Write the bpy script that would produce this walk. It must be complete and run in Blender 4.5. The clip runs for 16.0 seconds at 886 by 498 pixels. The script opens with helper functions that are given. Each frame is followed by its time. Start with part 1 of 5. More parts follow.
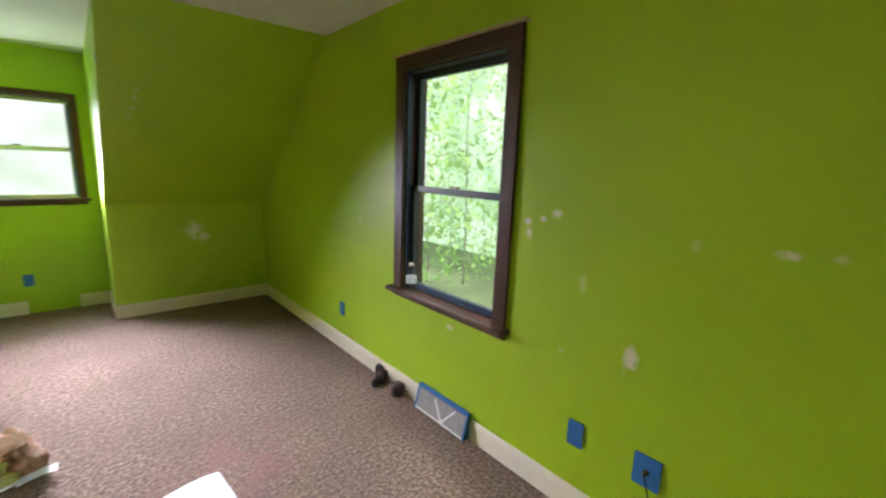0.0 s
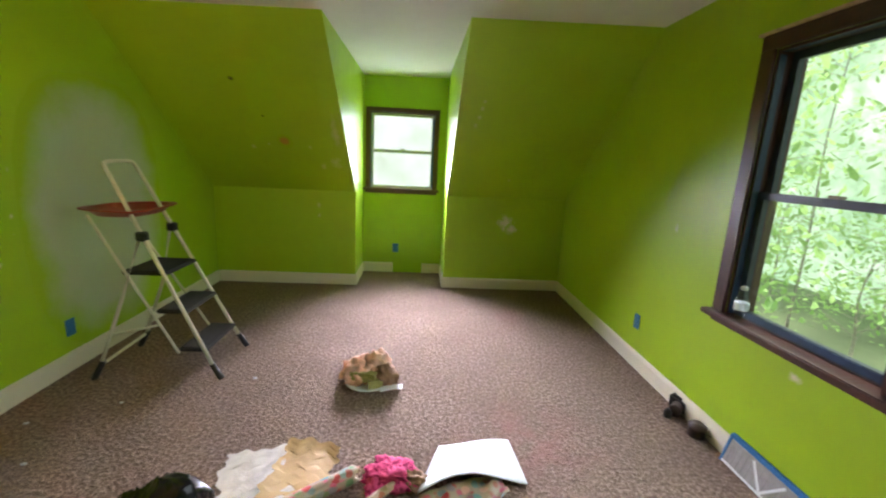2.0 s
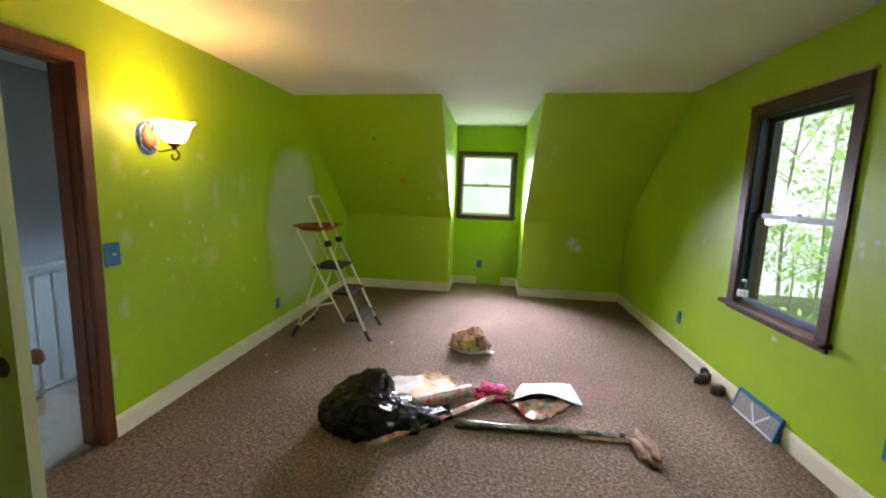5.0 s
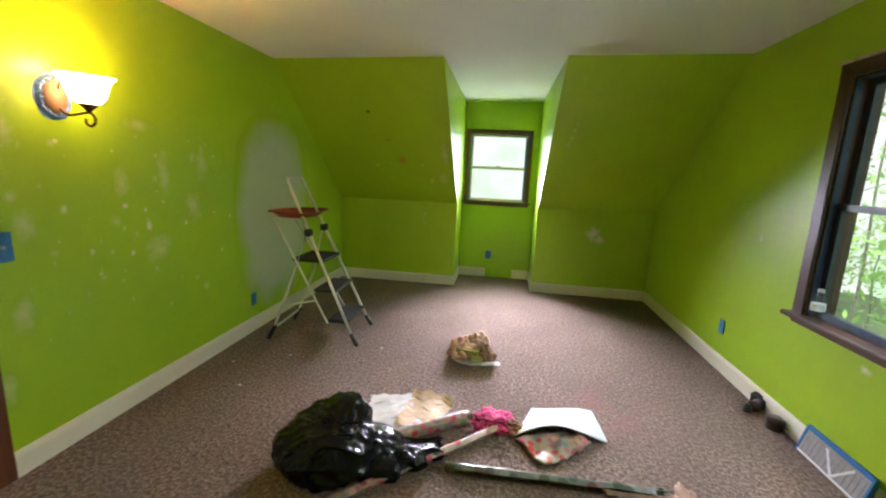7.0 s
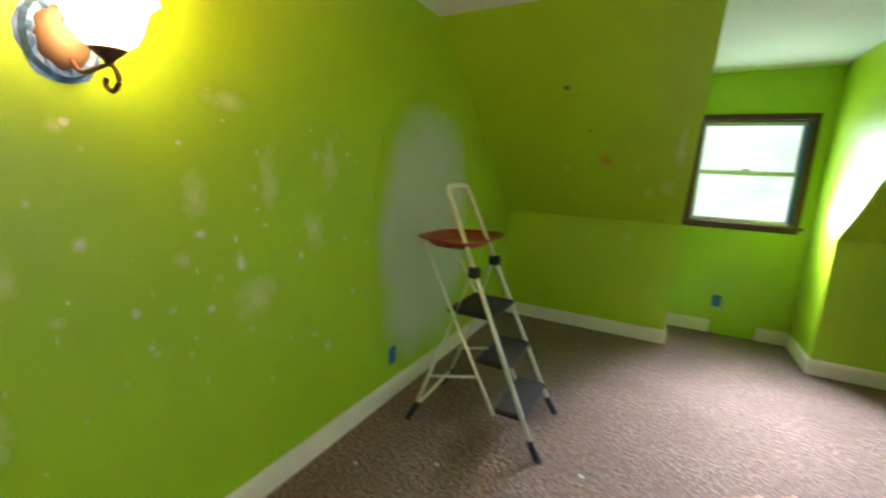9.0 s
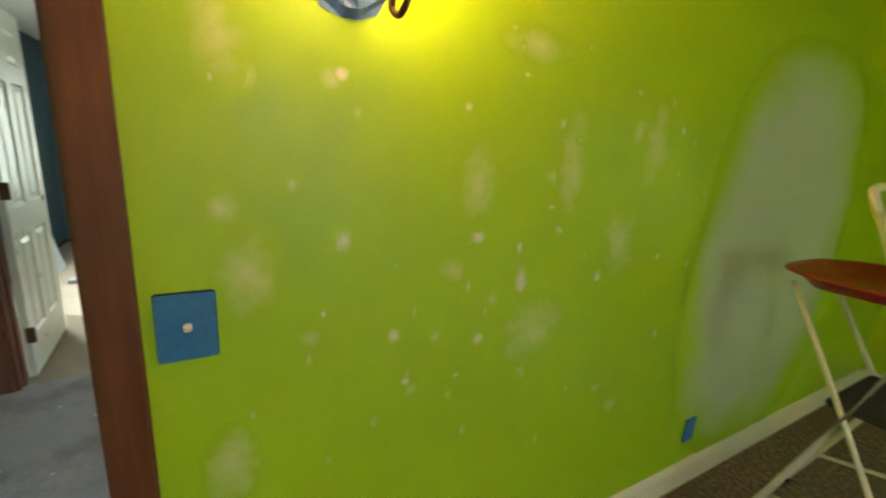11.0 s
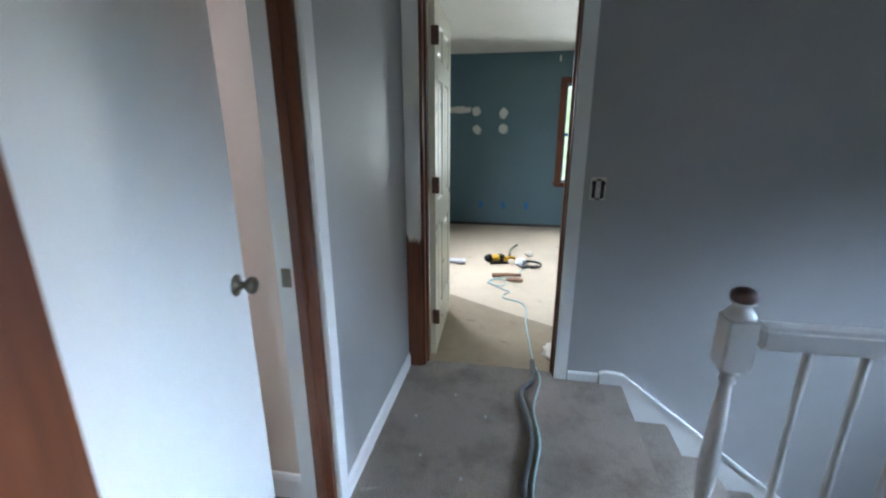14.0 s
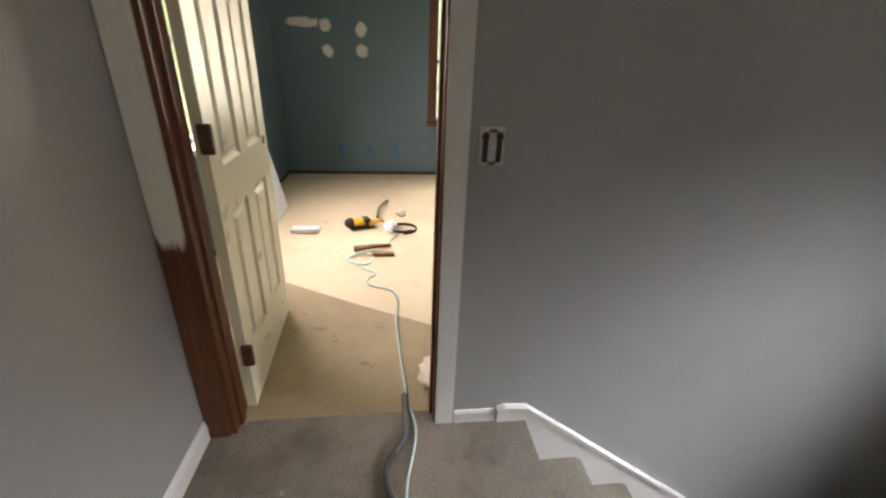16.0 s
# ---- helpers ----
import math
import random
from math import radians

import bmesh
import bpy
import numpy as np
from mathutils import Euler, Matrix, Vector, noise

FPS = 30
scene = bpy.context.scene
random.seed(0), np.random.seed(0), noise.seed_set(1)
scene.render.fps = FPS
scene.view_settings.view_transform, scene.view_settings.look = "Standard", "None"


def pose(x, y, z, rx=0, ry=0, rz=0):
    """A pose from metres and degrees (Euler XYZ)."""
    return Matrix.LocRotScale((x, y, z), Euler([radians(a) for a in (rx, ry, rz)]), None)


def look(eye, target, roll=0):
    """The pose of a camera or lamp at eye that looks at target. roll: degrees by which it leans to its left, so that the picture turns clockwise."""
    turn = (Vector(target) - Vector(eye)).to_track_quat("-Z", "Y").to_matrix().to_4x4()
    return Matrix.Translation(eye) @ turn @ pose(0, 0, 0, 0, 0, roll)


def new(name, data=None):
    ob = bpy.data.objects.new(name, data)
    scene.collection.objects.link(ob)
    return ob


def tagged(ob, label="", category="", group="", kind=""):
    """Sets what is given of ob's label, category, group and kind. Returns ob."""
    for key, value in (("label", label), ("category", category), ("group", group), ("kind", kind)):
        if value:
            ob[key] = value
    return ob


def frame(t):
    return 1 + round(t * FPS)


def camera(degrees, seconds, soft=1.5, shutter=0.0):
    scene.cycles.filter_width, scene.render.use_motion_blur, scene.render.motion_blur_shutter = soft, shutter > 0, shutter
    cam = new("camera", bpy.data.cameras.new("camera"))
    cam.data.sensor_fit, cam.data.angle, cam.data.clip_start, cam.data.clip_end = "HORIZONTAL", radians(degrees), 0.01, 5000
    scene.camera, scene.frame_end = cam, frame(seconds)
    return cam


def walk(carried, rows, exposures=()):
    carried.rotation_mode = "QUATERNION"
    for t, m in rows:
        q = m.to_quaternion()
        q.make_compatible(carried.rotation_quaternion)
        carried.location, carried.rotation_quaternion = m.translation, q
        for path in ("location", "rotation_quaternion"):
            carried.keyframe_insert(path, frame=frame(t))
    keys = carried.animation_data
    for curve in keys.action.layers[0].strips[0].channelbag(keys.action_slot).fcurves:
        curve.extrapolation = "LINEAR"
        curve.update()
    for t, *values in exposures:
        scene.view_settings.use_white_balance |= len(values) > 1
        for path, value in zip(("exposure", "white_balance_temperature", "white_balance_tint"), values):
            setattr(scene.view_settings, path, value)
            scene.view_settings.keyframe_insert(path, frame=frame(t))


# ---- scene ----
cam = camera(93.6, 16.0, soft=2.1, shutter=0.4)
PATH = [
    (0, (-0.021, 0.19, 1.521), (1.28, 1.658, 1.135), 2.1),
    (0.5, (-0.044, 0.178, 1.508), (0.987, 1.842, 1.097), 2.6),
    (1, (-0.088, 0.206, 1.517), (0.639, 2.019, 1.088), 2.4),
    (1.5, (-0.133, 0.238, 1.505), (0.253, 2.153, 1.076), 2.8),
    (2, (-0.163, 0.267, 1.481), (-0.036, 2.218, 1.062), 2.9),
    (2.5, (-0.223, 0.125, 1.505), (-0.25, 2.09, 1.135), 2.7),
    (3, (-0.327, -0.195, 1.495), (-0.43, 1.769, 1.135), 3.0),
    (3.5, (-0.328, -0.383, 1.507), (-0.516, 1.581, 1.177), 2.9),
    (3.7, (-0.293, -0.436, 1.481), (-0.516, 1.529, 1.185), 2.7),
    (4.9, (-0.335, -0.93, 1.495), (-0.545, 1.04, 1.205), 2.1),
    (6, (-0.324, -0.801, 1.501), (-0.531, 1.168, 1.215), 1.7),
    (6.5, (-0.256, -0.58, 1.486), (-0.552, 1.374, 1.183), 1.7),
    (7, (-0.289, -0.321, 1.477), (-0.555, 1.627, 1.11), 2.7),
    (7.5, (-0.345, 0.004, 1.503), (-0.579, 1.961, 1.164), 2.8),
    (8, (-0.411, 0.377, 1.496), (-0.899, 2.287, 1.16), 3.1),
    (8.5, (-0.678, 0.631, 1.47), (-1.344, 2.478, 1.091), 3.4),
    (9, (-1.009, 0.904, 1.457), (-1.919, 2.645, 1.082), 2.7),
    (9.1, (-1.088, 0.96, 1.466), (-2.065, 2.667, 1.106), 2.3),
    (9.2, (-1.154, 1.015, 1.474), (-2.203, 2.673, 1.088), 2.6),
    (11.3, (-1.575, 1.195, 1.401), (-3.372, 1.951, 0.958), 2.6),
    (11.4, (-1.534, 1.177, 1.406), (-3.371, 1.838, 0.973), 2.3),
    (11.5, (-1.502, 1.167, 1.396), (-3.388, 1.697, 0.995), 2.3),
    (12, (-1.438, 1.06, 1.419), (-3.411, 1.073, 1.094), 1.4),
    (12.5, (-1.485, 0.923, 1.428), (-3.44, 0.753, 1.042), 1.5),
    (13, (-1.606, 0.79, 1.414), (-3.531, 0.614, 0.9), 2.2),
    (13.5, (-1.891, 0.761, 1.396), (-3.817, 0.521, 0.914), 1.8),
    (14, (-2.244, 0.716, 1.364), (-4.137, 0.383, 0.812), -0.0),
    (14.5, (-2.572, 0.685, 1.382), (-4.477, 0.575, 0.785), 0.1),
    (15, (-2.893, 0.73, 1.351), (-4.789, 0.635, 0.721), 0.1),
    (15.5, (-3.1, 0.776, 1.321), (-4.944, 0.853, 0.549), 2.2),
    (16, (-3.196, 0.827, 1.304), (-5.004, 1.058, 0.481), 2.3),
]
EXPOSURES = [(0.0, 0.34, 6600, 12), (8.0, 0.36, 6500, 9), (9.0, 0.52, 6300, 2), (11.3, 0.65, 7500, 8), (12.0, 0.5, 8800, 20), (12.5, 0.42, 8000, 17), (13.0, 0.4, 7400, 16), (13.5, 0.45, 6600, 16), (14.0, 0.58, 6400, 17), (14.5, 0.52, 8400, 26), (15.0, 0.52, 9400, 28), (15.5, 0.56, 9600, 28), (16.0, 0.70, 9400, 27)]
walk(cam, [(t, look(eye, target, roll)) for t, eye, target, roll in PATH], EXPOSURES)

# ---- world and light ----
world = bpy.data.worlds.new("World")
scene.world = world
world.use_nodes = True
wn = world.node_tree
sky = wn.nodes.new("ShaderNodeTexSky")
sky.sky_type, sky.sun_disc = "NISHITA", False
sky.sun_elevation, sky.sun_rotation = radians(72), radians(40)
wn.links.new(sky.outputs[0], wn.nodes["Background"].inputs[0])
wn.nodes["Background"].inputs[1].default_value = 0.15

sun = new("sun", bpy.data.lights.new("sun", "SUN"))
sun.data.energy, sun.data.angle, sun.data.color = 5.0, radians(15), (1.0, 0.96, 0.9)
sun.matrix_world = look((5, 6, 24), (0, 0, 0))


def window_light(name, at, toward, w, h, watts, color=(0.93, 0.97, 1.0), spread=180):
    """Sky light entering through a window opening."""
    lamp = new(name, bpy.data.lights.new(name, "AREA"))
    lamp.data.shape, lamp.data.size, lamp.data.size_y = "RECTANGLE", w, h
    lamp.data.energy, lamp.data.color, lamp.data.spread = watts, color, radians(spread)
    lamp.matrix_world = look(at, toward)
    return lamp


# daylight enters steeply, so each tall opening has tilted strips one above the other
COOL = (0.80, 0.90, 1.0)
for z, drop, watts in ((1.35, 0.42, 50), (1.77, 0.85, 18)):
    window_light("sky_light_dormer", (-0.385, 5.52, z), (-0.22, 4.52, z - drop), 0.62, 0.40, watts, (0.81, 0.79, 1.0), 78)
window_light("sky_light_dormer", (-0.385, 5.60, 1.55), (-0.385, 4.5, 1.40), 0.62, 0.84, 12, COOL)
for z in (0.95, 1.38, 1.80):
    window_light("sky_light_east", (1.42, 1.93, z), (0.42, 1.95, z - 0.55), 0.74, 0.40, 4.0, COOL, 140)
# added lamps at an unseen window, aimed at the stairs and bathroom door
window_light("sky_light_stairs", (-3.45, 3.84, 1.62), (-3.66, 2.84, 0.68), 0.45, 0.7, 13, (0.58, 0.79, 1.0), 54)
window_light("sky_light_stairs", (-2.85, 3.84, 1.62), (-2.80, 2.84, 1.24), 0.45, 0.7, 9.5, (0.54, 0.77, 1.0), 38)
window_light("sky_light_workroom_south", (-6.30, -0.40, 1.40), (-6.1, 1.2, 0.4), 0.8, 1.1, 42, (0.80, 0.90, 1.0), 140)
window_light("sky_light_workroom_west", (-8.31, 1.60, 1.30), (-6.0, 1.50, 0.9), 0.52, 1.2, 17, (0.80, 0.92, 0.92), 140)
# added lamp, out of view, brightening the strip of pink wall
window_light("sky_light_bathroom", (-3.0, -1.57, 1.55), (-3.0, 0.0, 1.0), 0.38, 0.8, 9, (0.74, 0.86, 1.0))

# ---- materials ----


def material(name, build):
    m = bpy.data.materials.new(name)
    m.use_nodes = True
    nt = m.node_tree
    build(nt, nt.nodes["Principled BSDF"])
    return m


def coords(nt, scale=1.0):
    """World-size coordinates of the thing itself."""
    tc = nt.nodes.new("ShaderNodeTexCoord")
    mp = nt.nodes.new("ShaderNodeMapping")
    mp.inputs["Scale"].default_value = (scale, scale, scale) if isinstance(scale, (int, float)) else scale
    nt.links.new(tc.outputs["Object"], mp.inputs["Vector"])
    return mp.outputs["Vector"]


def noise_tex(nt, vec, scale, detail=4.0, rough=0.55):
    n = nt.nodes.new("ShaderNodeTexNoise")
    n.inputs["Scale"].default_value, n.inputs["Detail"].default_value, n.inputs["Roughness"].default_value = scale, detail, rough
    nt.links.new(vec, n.inputs["Vector"])
    return n.outputs["Fac"]


def ramp(nt, fac, stops):
    r = nt.nodes.new("ShaderNodeValToRGB")
    e = r.color_ramp.elements
    while len(e) < len(stops):
        e.new(0.5)
    for el, (p, c) in zip(e, stops):
        el.position, el.color = p, (*c, 1.0)
    nt.links.new(fac, r.inputs["Fac"])
    return r.outputs["Color"]


def blend(nt, fac, a, b, how="MIX"):
    n = nt.nodes.new("ShaderNodeMix")
    n.data_type, n.blend_type = "RGBA", how
    for i, v in ((0, fac), (6, a), (7, b)):
        if isinstance(v, (int, float)):
            n.inputs[i].default_value = v
        elif isinstance(v, tuple):
            n.inputs[i].default_value = (*v, 1.0)
        else:
            nt.links.new(v, n.inputs[i])
    return n.outputs[2]


def bump(nt, bsdf, height, strength, distance):
    b = nt.nodes.new("ShaderNodeBump")
    b.inputs["Strength"].default_value, b.inputs["Distance"].default_value = strength, distance
    nt.links.new(height, b.inputs["Height"])
    nt.links.new(b.outputs["Normal"], bsdf.inputs["Normal"])
    return b


def paint(name, color, rough=0.5, vary=0.12, relief=0.15, grain=140.0, dirt=None):
    """Rolled wall paint: slight tone drift, roller stipple."""
    def build(nt, p):
        v = coords(nt)
        drift = noise_tex(nt, v, 1.3, 3)
        fine = noise_tex(nt, v, 9.0, 5)
        lo = tuple(c * (1 - vary) for c in color)
        hi = tuple(min(1.0, c * (1 + vary)) for c in color)
        col = ramp(nt, drift, [(0.3, lo), (0.7, hi)])
        col = blend(nt, 0.25, col, ramp(nt, fine, [(0.35, lo), (0.65, hi)]))
        if dirt:
            spots = ramp(nt, noise_tex(nt, v, 5.0, 6, 0.7), [(0.60, (0, 0, 0)), (0.74, (1, 1, 1))])
            col = blend(nt, spots, col, dirt)
        nt.links.new(col, p.inputs["Base Color"])
        r = ramp(nt, fine, [(0.3, (rough - 0.06,) * 3), (0.7, (rough + 0.06,) * 3)])
        nt.links.new(r, p.inputs["Roughness"])
        bump(nt, p, noise_tex(nt, v, grain, 2), relief, 0.002)
    return material(name, build)


def wood(name, dark, light, rough=0.35, along=2, scale=1.0, primed=None):
    """Stained wood, grain running along one axis (0 x, 1 y, 2 z). primed: (colour, axis, from, to) where white primer was brushed on."""
    def build(nt, p):
        s = [18.0 * scale] * 3
        s[along] = 1.2 * scale
        v = coords(nt, tuple(s))
        g = noise_tex(nt, v, 2.2, 8, 0.65)
        col = ramp(nt, g, [(0.28, dark), (0.72, light)])
        big = noise_tex(nt, coords(nt), 3.0, 3)
        col = blend(nt, ramp(nt, big, [(0.35, (0, 0, 0)), (0.65, (0.5, 0.5, 0.5))]), col, tuple(c * 0.6 for c in dark))
        rgh = ramp(nt, g, [(0.3, (rough,) * 3), (0.7, (min(1, rough + 0.2),) * 3)])
        if primed:
            c, ax, a, b = primed
            sep = nt.nodes.new("ShaderNodeSeparateXYZ")
            nt.links.new(coords(nt), sep.inputs[0])
            mr = nt.nodes.new("ShaderNodeMapRange")
            mr.inputs["From Min"].default_value, mr.inputs["From Max"].default_value = a, b
            nt.links.new(sep.outputs[ax], mr.inputs["Value"])
            mix = nt.nodes.new("ShaderNodeMath")
            mix.operation = "ADD"
            streak = nt.nodes.new("ShaderNodeMath")
            streak.operation = "MULTIPLY_ADD"
            streak.inputs[1].default_value, streak.inputs[2].default_value = 0.9, -0.45
            nt.links.new(noise_tex(nt, coords(nt, (30, 30, 3)), 1.5, 5), streak.inputs[0])
            nt.links.new(mr.outputs[0], mix.inputs[0])
            nt.links.new(streak.outputs[0], mix.inputs[1])
            f = ramp(nt, mix.outputs[0], [(0.4, (0, 0, 0)), (0.65, (1, 1, 1))])
            col = blend(nt, f, col, c)
        nt.links.new(col, p.inputs["Base Color"])
        nt.links.new(rgh, p.inputs["Roughness"])
        bump(nt, p, g, 0.12, 0.002)
    return material(name, build)


def carpet(name, base, dark, light, stain=None, soil=None, tuft=80.0, flecks=50.0):
    """Cut-pile carpet: twisted tufts, trodden drift and stains."""
    def build(nt, p):
        v = coords(nt)
        vor = nt.nodes.new("ShaderNodeTexVoronoi")
        vor.inputs["Scale"].default_value = tuft
        warp = nt.nodes.new("ShaderNodeTexNoise")
        warp.inputs["Scale"].default_value = 60.0
        nt.links.new(v, warp.inputs["Vector"])
        mv = nt.nodes.new("ShaderNodeVectorMath")
        mv.operation = "MULTIPLY_ADD"
        nt.links.new(warp.outputs["Color"], mv.inputs[0])
        mv.inputs[1].default_value = (0.012, 0.012, 0.012)
        nt.links.new(v, mv.inputs[2])
        nt.links.new(mv.outputs[0], vor.inputs["Vector"])
        fleck = noise_tex(nt, v, flecks, 4, 0.72)
        col = ramp(nt, fleck, [(0.37, dark), (0.5, base), (0.61, light)])
        drift = noise_tex(nt, v, 2.2, 4)
        col = blend(nt, ramp(nt, drift, [(0.35, (0.0,) * 3), (0.65, (0.45,) * 3)]), col, tuple(c * 0.72 for c in base))
        if stain:
            c, (sx, sy, sr) = stain
            tc = nt.nodes.new("ShaderNodeTexCoord")
            d = nt.nodes.new("ShaderNodeVectorMath")
            d.operation = "DISTANCE"
            d.inputs[1].default_value = (sx, sy, 0.0)
            nt.links.new(tc.outputs["Object"], d.inputs[0])
            s = nt.nodes.new("ShaderNodeMath")
            s.operation = "MULTIPLY_ADD"
            s.inputs[1].default_value, s.inputs[2].default_value = -1.0 / sr, 1.0
            nt.links.new(d.outputs["Value"], s.inputs[0])
            m2 = nt.nodes.new("ShaderNodeMath")
            m2.operation = "MULTIPLY"
            nt.links.new(s.outputs[0], m2.inputs[0])
            nt.links.new(ramp(nt, noise_tex(nt, v, 6.0, 4), [(0.35, (0, 0, 0)), (0.7, (1, 1, 1))]), m2.inputs[1])
            col = blend(nt, m2.outputs[0], col, c)
        if soil:
            col = blend(nt, ramp(nt, noise_tex(nt, v, 3.4, 6, 0.7), [(0.48, (0, 0, 0)), (0.72, (0.75,) * 3)]), col, soil)
        nt.links.new(col, p.inputs["Base Color"])
        p.inputs["Roughness"].default_value = 0.95
        p.inputs["Specular IOR Level"].default_value = 0.15
        h = nt.nodes.new("ShaderNodeMath")
        h.operation = "MULTIPLY_ADD"
        h.inputs[1].default_value = 0.18
        nt.links.new(vor.outputs["Distance"], h.inputs[0])
        fine = nt.nodes.new("ShaderNodeMath")
        fine.operation = "ADD"
        nt.links.new(fleck, fine.inputs[0])
        nt.links.new(noise_tex(nt, v, flecks * 2.6, 3, 0.7), fine.inputs[1])
        clump = nt.nodes.new("ShaderNodeMath")
        clump.operation = "MULTIPLY_ADD"
        clump.inputs[1].default_value = 1.6
        nt.links.new(noise_tex(nt, v, flecks * 0.5, 3, 0.6), clump.inputs[0])
        nt.links.new(fine.outputs[0], clump.inputs[2])
        nt.links.new(clump.outputs[0], h.inputs[2])
        bump(nt, p, h.outputs[0], 1.0, 0.014)
    return material(name, build)


def plain(name, color, rough=0.5, metal=0.0, vary=0.15, scale=30.0, relief=0.0, coat=0.0):
    """A small thing's surface, with fine mottling."""
    def build(nt, p):
        n = noise_tex(nt, coords(nt), scale, 5)
        nt.links.new(ramp(nt, n, [(0.3, tuple(c * (1 - vary) for c in color)), (0.7, tuple(min(1, c * (1 + vary)) for c in color))]), p.inputs["Base Color"])
        p.inputs["Roughness"].default_value, p.inputs["Metallic"].default_value = rough, metal
        p.inputs["Coat Weight"].default_value = coat
        if relief:
            bump(nt, p, n, relief, 0.004)
    return material(name, build)


def print_paper(name, ground, colors, scale=22.0, rough=0.35):
    """Wrapping paper with a printed scatter of flowers."""
    def build(nt, p):
        vor = nt.nodes.new("ShaderNodeTexVoronoi")
        vor.inputs["Scale"].default_value = scale
        nt.links.new(coords(nt), vor.inputs["Vector"])
        sep = nt.nodes.new("ShaderNodeSeparateColor")
        nt.links.new(vor.outputs["Color"], sep.inputs[0])
        r = ramp(nt, sep.outputs[0], [((i + 0.5) / len(colors), c) for i, c in enumerate(colors)])
        edge = ramp(nt, vor.outputs["Distance"], [(0.44, (1, 1, 1)), (0.62, (0, 0, 0))])
        nt.links.new(blend(nt, edge, ground, r), p.inputs["Base Color"])
        p.inputs["Roughness"].default_value = rough
        bump(nt, p, noise_tex(nt, coords(nt), 40.0, 3), 0.2, 0.004)
    return material(name, build)


def patch_paint(name, color, ground, rough=0.6, edge=0.42, opacity=0.9, mottle=0.5, grain=14.0, end=0.66):
    """Filler or primer dabbed on a wall, feathered out into the wall's own paint."""
    def build(nt, p):
        tc = nt.nodes.new("ShaderNodeTexCoord")
        info = nt.nodes.new("ShaderNodeObjectInfo")
        off = nt.nodes.new("ShaderNodeVectorMath")
        nt.links.new(tc.outputs["Object"], off.inputs[0])
        nt.links.new(info.outputs["Random"], off.inputs[1])
        d = nt.nodes.new("ShaderNodeVectorMath")
        d.operation = "DISTANCE"
        d.inputs[1].default_value = (0.5, 0.5, 0.0)
        nt.links.new(tc.outputs["UV"], d.inputs[0])
        n = noise_tex(nt, off.outputs[0], grain, 5, 0.65)
        s = nt.nodes.new("ShaderNodeMath")
        s.operation = "MULTIPLY_ADD"
        s.inputs[1].default_value = mottle
        nt.links.new(n, s.inputs[0])
        nt.links.new(d.outputs["Value"], s.inputs[2])
        a = ramp(nt, s.outputs[0], [(edge, (opacity,) * 3), (end, (0, 0, 0))])
        nt.links.new(blend(nt, a, ground, color), p.inputs["Base Color"])
        p.inputs["Roughness"].default_value = rough
    return material(name, build)


def glass_mat(name):
    """A thin clear pane: light passes straight, with a mirror-like sheen."""
    m = bpy.data.materials.new(name)
    m.use_nodes = True
    nt = m.node_tree
    nt.nodes.remove(nt.nodes["Principled BSDF"])
    clear, gloss, mix = (nt.nodes.new(k) for k in ("ShaderNodeBsdfTransparent", "ShaderNodeBsdfGlossy", "ShaderNodeMixShader"))
    clear.inputs[0].default_value = (0.96, 0.98, 0.97, 1)
    gloss.inputs["Roughness"].default_value = 0.02
    mix.inputs[0].default_value = 0.05
    nt.links.new(clear.outputs[0], mix.inputs[1])
    nt.links.new(gloss.outputs[0], mix.inputs[2])
    nt.links.new(mix.outputs[0], nt.nodes["Material Output"].inputs["Surface"])
    return m


def glow(name, color, strength):
    def build(nt, p):
        p.inputs["Base Color"].default_value = (*color, 1)
        p.inputs["Emission Color"].default_value = (*color, 1)
        p.inputs["Emission Strength"].default_value = strength
        p.inputs["Roughness"].default_value = 0.3
    return material(name, build)


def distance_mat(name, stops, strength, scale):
    """Far woods in overcast light, for the backdrops outside the windows; daylight and haze are emitted colour."""
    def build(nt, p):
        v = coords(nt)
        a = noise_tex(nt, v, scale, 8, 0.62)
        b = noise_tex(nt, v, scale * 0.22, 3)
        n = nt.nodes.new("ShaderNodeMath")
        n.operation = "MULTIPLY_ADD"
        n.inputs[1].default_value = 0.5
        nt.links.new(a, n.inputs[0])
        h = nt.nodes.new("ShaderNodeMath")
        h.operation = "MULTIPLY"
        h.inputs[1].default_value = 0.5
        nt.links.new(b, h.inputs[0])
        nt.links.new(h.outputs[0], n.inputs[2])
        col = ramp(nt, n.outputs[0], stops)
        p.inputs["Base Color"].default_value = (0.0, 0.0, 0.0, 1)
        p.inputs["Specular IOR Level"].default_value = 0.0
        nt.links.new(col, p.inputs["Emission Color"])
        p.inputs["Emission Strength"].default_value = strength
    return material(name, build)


def leaf_mat(name, color, through_color):
    """Leaf blade that lets light through."""
    m = plain(name, color, 0.5, vary=0.3, scale=6)
    nt = m.node_tree
    tr, mix = nt.nodes.new("ShaderNodeBsdfTranslucent"), nt.nodes.new("ShaderNodeMixShader")
    tr.inputs[0].default_value = (*through_color, 1)
    mix.inputs[0].default_value = 0.6
    nt.links.new(nt.nodes["Principled BSDF"].outputs[0], mix.inputs[1])
    nt.links.new(tr.outputs[0], mix.inputs[2])
    nt.links.new(mix.outputs[0], nt.nodes["Material Output"].inputs["Surface"])
    return m


